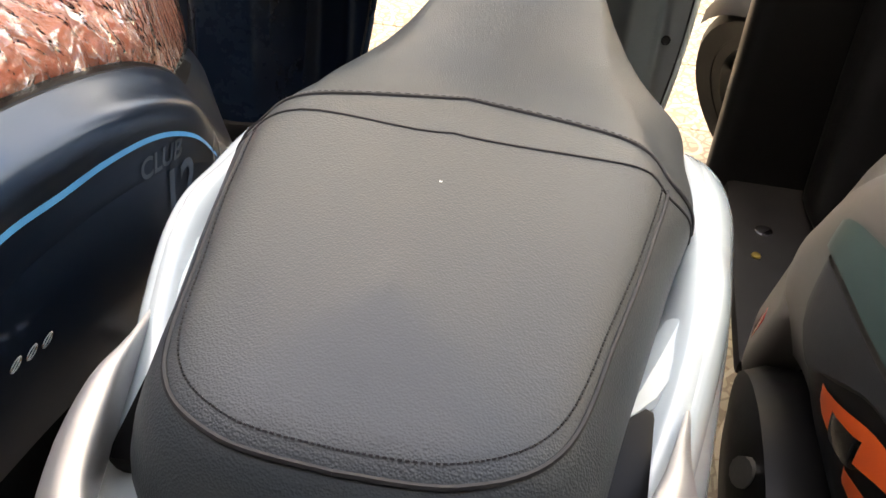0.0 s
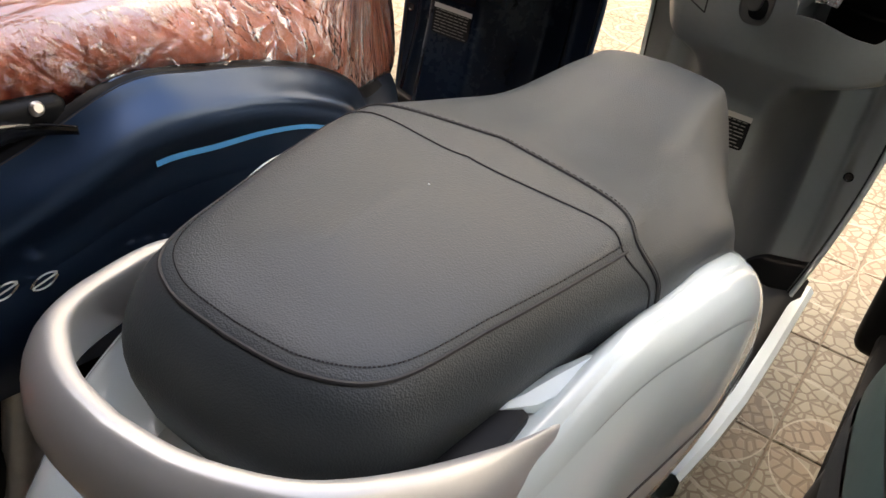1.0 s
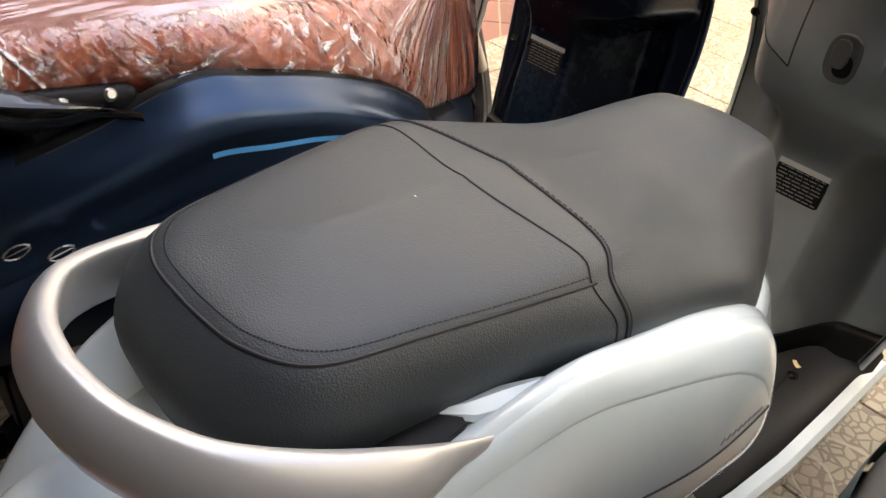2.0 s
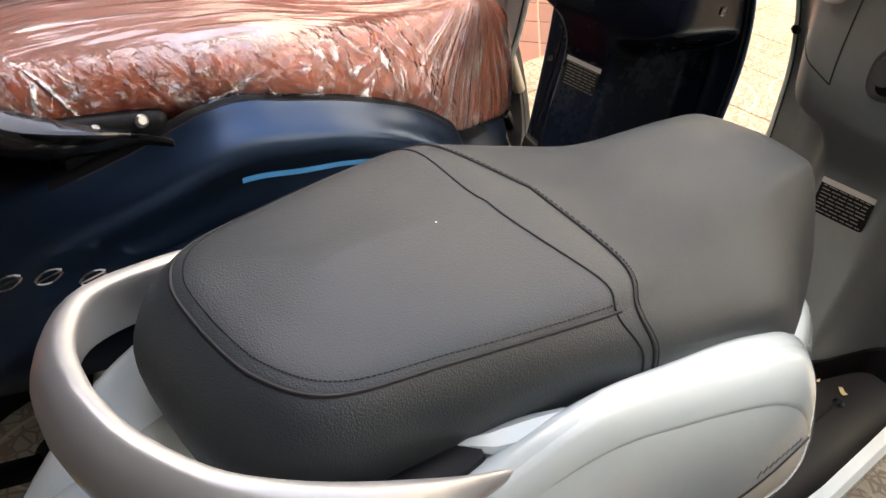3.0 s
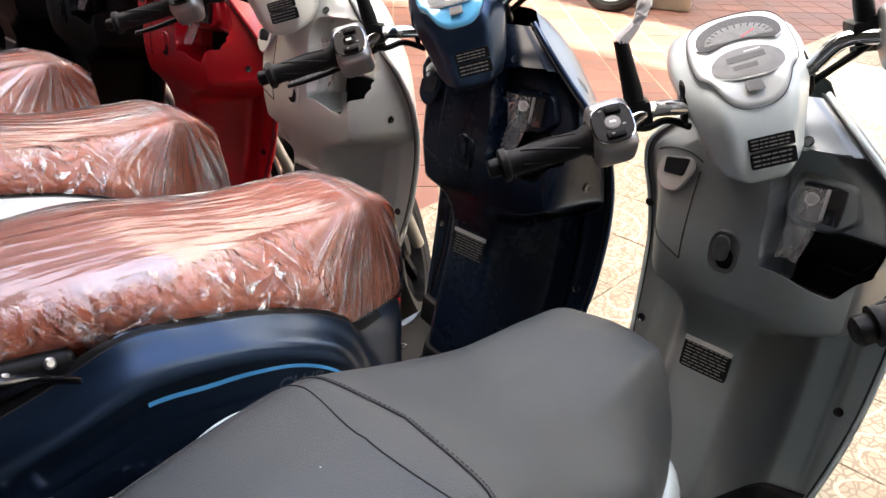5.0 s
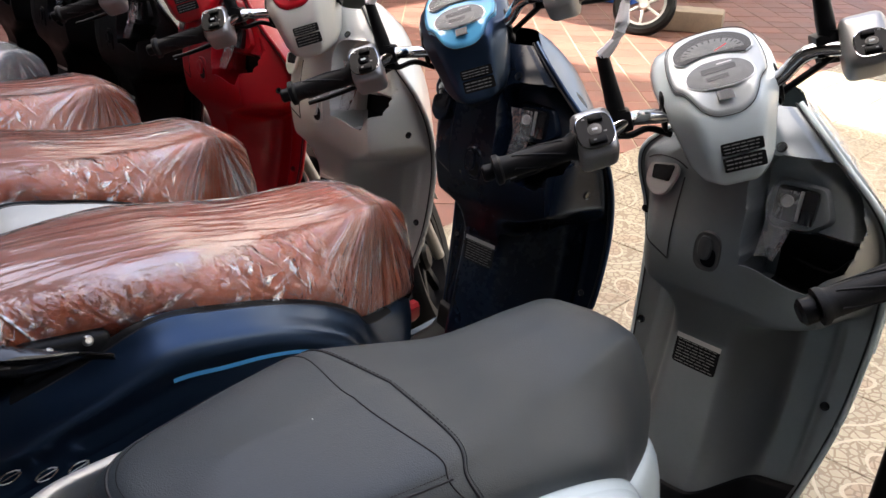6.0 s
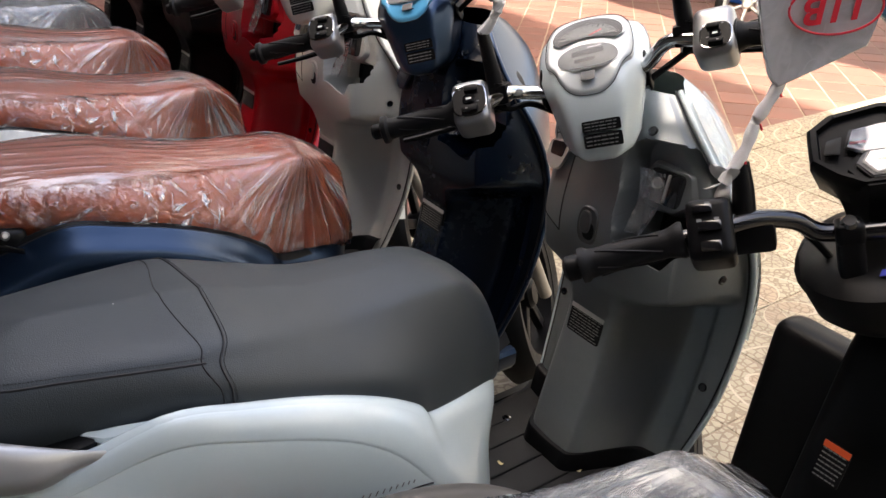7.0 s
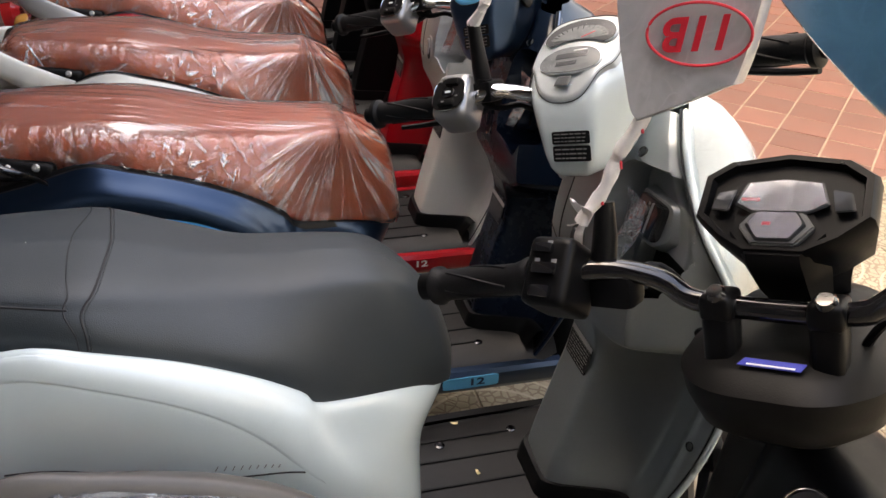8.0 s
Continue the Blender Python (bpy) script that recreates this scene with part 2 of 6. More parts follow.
# ---- mesh helpers ----
def part(name, bm, mat, parent=None, label="", smooth=True):
    me = bpy.data.meshes.new(name)
    bmesh.ops.recalc_face_normals(bm, faces=bm.faces)
    bm.to_mesh(me)
    bm.free()
    for m in mat if isinstance(mat, (list, tuple)) else (mat,):
        me.materials.append(m)
    if smooth:
        me.polygons.foreach_set("use_smooth", [True] * len(me.polygons))
        me.set_sharp_from_angle(angle=radians(38))
    ob = new(name, me)
    ob.parent = parent
    if label:
        ob["label"] = label
    return ob


def holder(name, m, label, category, group=""):
    ob = new(name)
    ob.empty_display_size = 0.1
    ob.matrix_world = m
    return tagged(ob, label, category, group)


def curve_at(keys, t):
    """Smooth curve through keys, t from 0 to 1; each key is a tuple."""
    n = len(keys) - 1
    f = min(max(t, 0.0), 1.0) * n
    i = min(int(f), n - 1)
    f -= i
    a, b, c, d = keys[max(i - 1, 0)], keys[i], keys[i + 1], keys[min(i + 2, n)]
    return Vector([0.5 * (2 * q + (r - p) * f + (2 * p - 5 * q + 4 * r - s) * f * f + (3 * q - p - 3 * r + s) * f ** 3) for p, q, r, s in zip(a, b, c, d)])


def table(keys, x):
    """Smooth value at x in a table of (x, value)."""
    if x <= keys[0][0]:
        return keys[0][1]
    for (x0, v0), (x1, v1) in zip(keys, keys[1:]):
        if x <= x1:
            f = (x - x0) / (x1 - x0)
            f = f * f * (3 - 2 * f)
            return v0 + (v1 - v0) * f
    return keys[-1][1]


def curve_of(keys, x):
    """Smooth rounded curve through (x, value) keys."""
    if x <= keys[0][0]:
        return keys[0][1]
    if x >= keys[-1][0]:
        return keys[-1][1]
    for i in range(len(keys) - 1):
        if x <= keys[i + 1][0]:
            break
    (x0, v0), (x1, v1) = keys[i], keys[i + 1]
    def slope(k):
        a, b = keys[max(k - 1, 0)], keys[min(k + 1, len(keys) - 1)]
        return (b[1] - a[1]) / (b[0] - a[0])
    h, f = x1 - x0, (x - x0) / (x1 - x0)
    return v0 * (2 * f ** 3 - 3 * f * f + 1) + v1 * (3 * f * f - 2 * f ** 3) + h * (slope(i) * (f ** 3 - 2 * f * f + f) + slope(i + 1) * (f ** 3 - f * f))


def step(a, b, x):
    f = min(max((x - a) / (b - a), 0.0), 1.0)
    return f * f * (3 - 2 * f)


def skin(rings, closed=True, cap=False):
    bm = bmesh.new()
    vs = [[bm.verts.new(p) for p in ring] for ring in rings]
    n = len(vs[0])
    for a, b in zip(vs, vs[1:]):
        for i in range(n if closed else n - 1):
            j = (i + 1) % n
            quad = []
            for v in (a[i], a[j], b[j], b[i]):
                if v not in quad:
                    quad.append(v)
            bm.faces.new(quad)
    if cap:
        for ring in (vs[0], vs[-1]):
            bm.faces.new(ring)
    return bm


def tube(points, radius, sides=10, bm=None):
    """A tube along points; radius a number or a list."""
    pts = [Vector(p) for p in points]
    rings = []
    up = Vector((0.13, 0.21, 0.97))
    for i, p in enumerate(pts):
        d = (pts[min(i + 1, len(pts) - 1)] - pts[max(i - 1, 0)]).normalized()
        a = d.cross(up)
        if a.length < 0.05:
            a = d.cross(Vector((1, 0, 0)))
        a.normalize()
        b = d.cross(a)
        r = radius[i] if isinstance(radius, (list, tuple)) else radius
        rings.append([p + (a * math.cos(k * math.tau / sides) + b * math.sin(k * math.tau / sides)) * r for k in range(sides)])
    made = skin(rings, True, True)
    if bm is None:
        return made
    join(bm, made)
    return bm


def join(bm, other, m=None):
    if m is not None:
        bmesh.ops.transform(other, matrix=m, verts=other.verts)
    me = bpy.data.meshes.new("tmp")
    other.to_mesh(me)
    other.free()
    bm.from_mesh(me)
    bpy.data.meshes.remove(me)
    return bm


def smooth_path(keys, n):
    return [curve_at(keys, i / n) for i in range(n + 1)]


def box(sx, sy, sz, bevel=0.0, m=None, segments=2):
    bm = bmesh.new()
    bmesh.ops.create_cube(bm, size=1.0)
    bmesh.ops.scale(bm, vec=(sx, sy, sz), verts=bm.verts)
    if bevel:
        bmesh.ops.bevel(bm, geom=bm.edges[:], offset=bevel, segments=segments, affect="EDGES", profile=0.6)
    if m is not None:
        bmesh.ops.transform(bm, matrix=m, verts=bm.verts)
    return bm


def turned(profile, sides=32, m=None):
    """Solid of revolution about z from (r, z) pairs."""
    bm = skin([[(r * math.cos(k * math.tau / sides), r * math.sin(k * math.tau / sides), z) for k in range(sides)] for r, z in profile], True, False)
    bmesh.ops.remove_doubles(bm, verts=bm.verts, dist=1e-5)
    if m is not None:
        bmesh.ops.transform(bm, matrix=m, verts=bm.verts)
    return bm


def plate(outline, depth, bevel=0.0, m=None):
    """A flat piece from an outline of (x, y), depth along z, centred."""
    bm = bmesh.new()
    f = bm.faces.new([bm.verts.new((x, y, -depth / 2)) for x, y in outline])
    up = bmesh.ops.extrude_face_region(bm, geom=[f])["geom"]
    bmesh.ops.translate(bm, vec=(0, 0, depth), verts=[v for v in up if isinstance(v, bmesh.types.BMVert)])
    if bevel:
        bmesh.ops.bevel(bm, geom=bm.edges[:], offset=bevel, segments=2, affect="EDGES")
    if m is not None:
        bmesh.ops.transform(bm, matrix=m, verts=bm.verts)
    return bm


def rounded(pts, r, n=4):
    """A closed outline with its corners rounded."""
    out = []
    for i, p in enumerate(pts):
        p, a, b = Vector(p), Vector(pts[i - 1]), Vector(pts[(i + 1) % len(pts)])
        u, v = p + (a - p).normalized() * min(r, (a - p).length * 0.45), p + (b - p).normalized() * min(r, (b - p).length * 0.45)
        for k in range(n + 1):
            t = k / n
            out.append(tuple(u * (1 - t) ** 2 + p * (2 * t * (1 - t)) + v * t * t))
    return out


def dome_of(outline, height, m):
    """A shallow glass dome over a flat outline."""
    cx, cy = sum(x for x, _ in outline) / len(outline), sum(y for _, y in outline) / len(outline)
    return skin([[m @ Vector((cx + (x - cx) * f, cy + (y - cy) * f, height * math.sqrt(max(1 - f * f, 0.0)))) for x, y in outline] for f in (1.0, 0.97, 0.88, 0.7, 0.45, 0.2, 0.0)], True)


def oval(rx, ry, power=2.4, n=28, cx=0.0, cy=0.0):
    out = []
    for k in range(n):
        a = k * math.tau / n
        c, s = math.cos(a), math.sin(a)
        out.append((cx + rx * math.copysign(abs(c) ** (2 / power), c), cy + ry * math.copysign(abs(s) ** (2 / power), s)))
    return out


def wall_panel(name, sx, sy, sz, m, mat, label):
    return tagged(part(name, box(sx, sy, sz, 0, m), mat, None, smooth=False), label, "", "", "structure")


# ---- levelled shells: mirrored outlines from rear centre to front centre ----
class Shell:
    def __init__(self, levels, steps=60, rows=6):
        self.levels, self.steps, self.rows = levels, steps, rows

    def at(self, s, level):
        """s from 0 (rear) to 1 (front), sign gives the side; level from 0 up."""
        side = -1 if s < 0 else 1
        keys = [curve_at(k, abs(s)) for k in self.levels]
        p = curve_at([tuple(k) for k in keys], level / (len(keys) - 1))
        p.x *= side
        return p

    def out(self, s, level):
        e = 0.004
        side = -1 if s < 0 else 1
        a = self.at(s + side * e, level) - self.at(s - side * e, level)
        b = self.at(s, level + 0.02) - self.at(s, level - 0.02)
        n = a.cross(b).normalized()
        c = self.at(s, level)
        mid = Vector((0, c.y * 0.8, c.z - 0.05))
        return n if n.dot(c - mid) > 0 else -n

    def mesh(self, close_top=False):
        rings = []
        top = (len(self.levels) - 1) * self.rows
        for r in range(top + 1):
            level = r / self.rows
            half = [self.at(i / self.steps, level) for i in range(self.steps + 1)]
            for p in (half[0], half[-1]):
                p.x = 0.0
            rings.append(half + [Vector((-p.x, p.y, p.z)) for p in half[-2:0:-1]])
        if close_top:
            n = 2 * self.steps
            bm = bmesh.new()
            vs = [[bm.verts.new(p) for p in ring] for ring in rings[:-1]]
            spine = [bm.verts.new(rings[-1][i]) for i in range(self.steps + 1)]
            vs.append([spine[i] if i <= self.steps else spine[n - i] for i in range(n)])
            for a, b in zip(vs, vs[1:]):
                for i in range(n):
                    j = (i + 1) % n
                    quad = []
                    for v in (a[i], a[j], b[j], b[i]):
                        if v not in quad:
                            quad.append(v)
                    if len(quad) > 2:
                        bm.faces.new(quad)
            return bm
        return skin(rings)

    def line(self, places, radius, lift=0.0, sides=6):
        return tube([self.at(s, l) + self.out(s, l) * lift for s, l in places], radius, sides)

    def strip(self, places, width, lift=0.0007, cols=2, rise=None):
        """A flat decal band along (s, level) places; width in levels at each place."""
        bm = bmesh.new()
        rows = []
        for (s, l), w in zip(places, width):
            up = lift + (rise(abs(s), l) + 0.0008 if rise else 0.0)
            rows.append([bm.verts.new(self.at(s, l + (k / cols - 0.5) * w) + self.out(s, l + (k / cols - 0.5) * w) * up) for k in range(cols + 1)])
        for a, b in zip(rows, rows[1:]):
            for k in range(cols):
                bm.faces.new((a[k], a[k + 1], b[k + 1], b[k]))
        return bm


SEAT = Shell([
    ((0, -0.200, 0.735), (0.056, -0.194, 0.733), (0.092, -0.162, 0.73), (0.106, -0.095, 0.728), (0.126, 0, 0.735), (0.150, 0.08, 0.735), (0.152, 0.17, 0.708), (0.154, 0.25, 0.675), (0.151, 0.31, 0.637), (0.142, 0.340, 0.612), (0.101, 0.444, 0.585), (0.045, 0.527, 0.548), (0, 0.545, 0.540)),
    ((0, -0.205, 0.775), (0.060, -0.198, 0.773), (0.099, -0.164, 0.77), (0.114, -0.095, 0.768), (0.132, 0, 0.768), (0.146, 0.08, 0.764), (0.146, 0.17, 0.738), (0.147, 0.25, 0.714), (0.134, 0.31, 0.690), (0.116, 0.365, 0.668), (0.089, 0.455, 0.640), (0.045, 0.525, 0.612), (0, 0.54, 0.60)),
    ((0, -0.179, 0.812), (0.050, -0.174, 0.812), (0.086, -0.146, 0.808), (0.103, -0.077, 0.804), (0.118, 0, 0.798), (0.127, 0.07, 0.790), (0.117, 0.16, 0.769), (0.100, 0.24, 0.752), (0.091, 0.31, 0.743), (0.081, 0.37, 0.741), (0.068, 0.44, 0.731), (0.035, 0.495, 0.695), (0, 0.512, 0.68)),
    ((0, -0.135, 0.823), (0.035, -0.130, 0.823), (0.062, -0.102, 0.820), (0.078, -0.05, 0.817), (0.092, 0.01, 0.812), (0.098, 0.08, 0.806), (0.084, 0.16, 0.785), (0.065, 0.24, 0.768), (0.065, 0.31, 0.762), (0.058, 0.36, 0.762), (0.051, 0.42, 0.754), (0.022, 0.462, 0.735), (0, 0.472, 0.728)),
    ((0, -0.09, 0.828), (0, -0.085, 0.828), (0, -0.07, 0.827), (0, -0.03, 0.824), (0, 0.02, 0.819), (0, 0.09, 0.812), (0, 0.16, 0.792), (0, 0.23, 0.776), (0, 0.30, 0.769), (0, 0.35, 0.769), (0, 0.40, 0.764), (0, 0.43, 0.755), (0, 0.435, 0.752)),
])
BODY = Shell([
    ((0, -0.36, 0.50), (0.08, -0.34, 0.50), (0.13, -0.26, 0.50), (0.155, -0.12, 0.49), (0.16, 0, 0.47), (0.165, 0.08, 0.455), (0.165, 0.17, 0.44), (0.165, 0.26, 0.42), (0.165, 0.34, 0.38), (0.155, 0.42, 0.33), (0.115, 0.475, 0.30), (0.055, 0.49, 0.29), (0, 0.495, 0.285)),
    ((0, -0.38, 0.52), (0.09, -0.36, 0.53), (0.15, -0.26, 0.55), (0.172, -0.12, 0.56), (0.176, 0, 0.555), (0.186, 0.08, 0.545), (0.195, 0.17, 0.53), (0.195, 0.26, 0.50), (0.188, 0.35, 0.46), (0.160, 0.42, 0.42), (0.118, 0.47, 0.40), (0.055, 0.488, 0.38), (0, 0.493, 0.37)),
    ((0, -0.36, 0.58), (0.09, -0.33, 0.59), (0.140, -0.24, 0.61), (0.171, -0.10, 0.65), (0.180, 0, 0.672), (0.189, 0.08, 0.668), (0.199, 0.17, 0.65), (0.200, 0.25, 0.61), (0.194, 0.32, 0.55), (0.172, 0.39, 0.50), (0.118, 0.46, 0.49), (0.055, 0.49, 0.47), (0, 0.495, 0.465)),
    ((0, -0.30, 0.66), (0.08, -0.28, 0.67), (0.130, -0.21, 0.68), (0.153, -0.10, 0.709), (0.169, 0, 0.740), (0.177, 0.08, 0.729), (0.185, 0.17, 0.705), (0.186, 0.25, 0.668), (0.180, 0.31, 0.62), (0.160, 0.36, 0.57), (0.112, 0.462, 0.555), (0.05, 0.515, 0.535), (0, 0.525, 0.528)),
    ((0, -0.25, 0.70), (0.07, -0.24, 0.705), (0.115, -0.2, 0.71), (0.136, -0.10, 0.735), (0.150, 0, 0.766), (0.153, 0.08, 0.750), (0.155, 0.17, 0.724), (0.155, 0.25, 0.690), (0.150, 0.31, 0.650), (0.146, 0.338, 0.622), (0.098, 0.446, 0.592), (0.036, 0.520, 0.560), (0, 0.530, 0.552)),
    ((0, -0.17, 0.715), (0.05, -0.165, 0.715), (0.09, -0.15, 0.72), (0.12, -0.08, 0.735), (0.13, 0, 0.740), (0.135, 0.08, 0.728), (0.135, 0.17, 0.70), (0.132, 0.25, 0.665), (0.125, 0.30, 0.63), (0.115, 0.33, 0.60), (0.075, 0.43, 0.58), (0.03, 0.51, 0.555), (0, 0.52, 0.55)),
])
# steering: the bars' middle, the raked steering axis and the lock to the left
STEER_AT = Vector((0.0, 0.676, 0.985))
STEER = Matrix.Translation(STEER_AT) @ Matrix.Rotation(radians(43), 4, Vector((0, -0.438, 0.899)))


def roll_lift(q, l):
    """Swell of the rounded shoulder along the body's side."""
    return 0.017 * math.exp(-((l - 2.62 + 1.2 * max(q - 0.45, 0)) / 0.40) ** 2) * step(0.12, 0.26, q) * step(0.68, 0.58, q)


def crisp(a, b, x):
    """A ramp with only slightly rounded ends."""
    f = (x - a) / (b - a)
    r = 0.30
    f = f if r < f < 1 - r else (max(f + r, 0) ** 2 / (4 * r) if f <= r else 1 - max(1 - f + r, 0) ** 2 / (4 * r))
    return min(max(f, 0.0), 1.0)


def shield_w(z):
    return curve_of(((0.24, 0.163), (0.34, 0.185), (0.45, 0.202), (0.56, 0.209), (0.64, 0.211), (0.72, 0.213), (0.79, 0.211), (0.84, 0.192), (0.88, 0.151), (0.92, 0.100), (0.957, 0.044)), z)


def shield_x(u, z):
    """Across the shield, u from -1 to 1; it sits a centimetre off the scooter's middle."""
    return 0.010 + (shield_w(z) - 0.010) * u


def shield_edge(z):
    return curve_of(((0.24, 0.79), (0.34, 0.831), (0.45, 0.868), (0.56, 0.888), (0.64, 0.890), (0.72, 0.870), (0.79, 0.835), (0.84, 0.809), (0.88, 0.805), (0.92, 0.814), (0.957, 0.836)), z)


def shield_y(x, z):
    """How far ahead the inner face of the leg shield lies."""
    ax = abs(x)
    ridge = curve_of(((0.24, 0.695), (0.34, 0.712), (0.45, 0.740), (0.56, 0.765), (0.62, 0.752), (0.66, 0.738), (0.73, 0.731), (0.80, 0.742), (0.86, 0.760), (0.90, 0.778), (0.955, 0.820)), z)
    low = crisp(0.057, 0.108, ax)
    high = step(0.176, 0.212, ax) if x > 0 else step(0.094, 0.192, ax)
    bulge = 0.575 + 2.0 * (x - 0.02) ** 2
    f = low + (high - low) * step(bulge, bulge + 0.055, z)
    w = shield_w(z)
    w, ax = w - 0.010, abs(x - 0.010)
    f = max(f, step(w - 0.035, w - 0.006, ax))
    if z > 0.84:
        t = min(max((ax - w + 0.058) / 0.056, 0.0), 1.0)
        f = max(f, t ** 1.4) if z > 0.87 else f + (max(f, t ** 1.4) - f) * (z - 0.84) / 0.03
    crease = 0.0035 * math.exp(-((ax - 0.158) / 0.007) ** 2) * step(0.66, 0.58, z) * step(0.28, 0.36, z)
    return ridge + (shield_edge(z) - ridge) * f - crease


def on_shield(x, z, lift=0.002):
    """A pose on the shield's inner face, z out of it."""
    e = 0.01
    n = Vector((-(shield_y(x + e, z) - shield_y(x - e, z)) / (2 * e), 1.0, -(shield_y(x, z + e) - shield_y(x, z - e)) / (2 * e)))
    n = -n.normalized()
    side = Vector((1, 0, 0))
    up = n.cross(side).normalized()
    side = up.cross(n)
    p = Vector((x, shield_y(x, z), z)) + n * lift
    return Matrix(((side.x, up.x, n.x, p.x), (side.y, up.y, n.y, p.y), (side.z, up.z, n.z, p.z), (0, 0, 0, 1)))


def printed_label(parent, m, w, h, rows, dark=LABEL_BLACK, ink=LABEL_INK, head=True):
    lab = part("label", plate(oval(w / 2, h / 2, 12, 20), 0.0008, 0, m), dark, parent, "small printed notice label", smooth=False)
    rng = random.Random(int(w * 1e5) + rows)
    bm = bmesh.new()
    for r in range(rows):
        y = h / 2 - h * (r + 0.8) / (rows + 0.6)
        x = -w * 0.44
        while x < w * 0.36:
            l = min(rng.uniform(0.06, 0.2) * w, w * 0.44 - x)
            join(bm, box(l, h / rows * 0.24, 0.0005, 0, m @ pose(x + l / 2, y, 0.0007)))
            x += l + 0.03 * w
    part("fine_print", bm, ink, lab, smooth=False)
    if head:
        part("heading_bar", box(w * 0.96, h * 0.10, 0.0006, 0, m @ pose(0, h * 0.44, 0.0008)), PAPER, lab, smooth=False)
    return lab


def wheel(parent, name, y, z, r, wide, rim_mat):
    hub = part(name, turned([(0.0, -0.03), (0.03, -0.03), (0.04, -0.02), (0.04, 0.02), (0.03, 0.03), (0.0, 0.03)], 20, pose(0, y, z, 0, 90, 0)), rim_mat, parent, "cast wheel")
    prof = [(r - 0.055 + 0.0, -wide * 0.42), (r - 0.02, -wide * 0.5), (r - 0.006, -wide * 0.34), (r, 0), (r - 0.006, wide * 0.34), (r - 0.02, wide * 0.5), (r - 0.055, wide * 0.42), (r - 0.055, -wide * 0.42)]
    part("tyre", turned(prof, 48, pose(0, y, z, 0, 90, 0)), RUBBER, hub)
    part("rim", turned([(r - 0.055, -wide * 0.4), (r - 0.075, -wide * 0.36), (r - 0.075, wide * 0.36), (r - 0.055, wide * 0.4)], 40, pose(0, y, z, 0, 90, 0)), rim_mat, hub)
    for k in range(5):
        part("spoke", box(0.022, 0.028, r - 0.09, 0.004, pose(0, y, z, k * 72, 0, 0) @ pose(0, 0, (r - 0.06) / 2)), rim_mat, hub)
    return hub


def steered(things, at):
    """Turns meshes and their parts about the raked steering axis through a place."""
    m = Matrix.Translation(at) @ Matrix.Rotation(radians(43), 4, Vector((0, -0.438, 0.899))) @ Matrix.Translation(-at)
    for ob in things:
        for o in [ob, *ob.children]:
            o.data.transform(m)


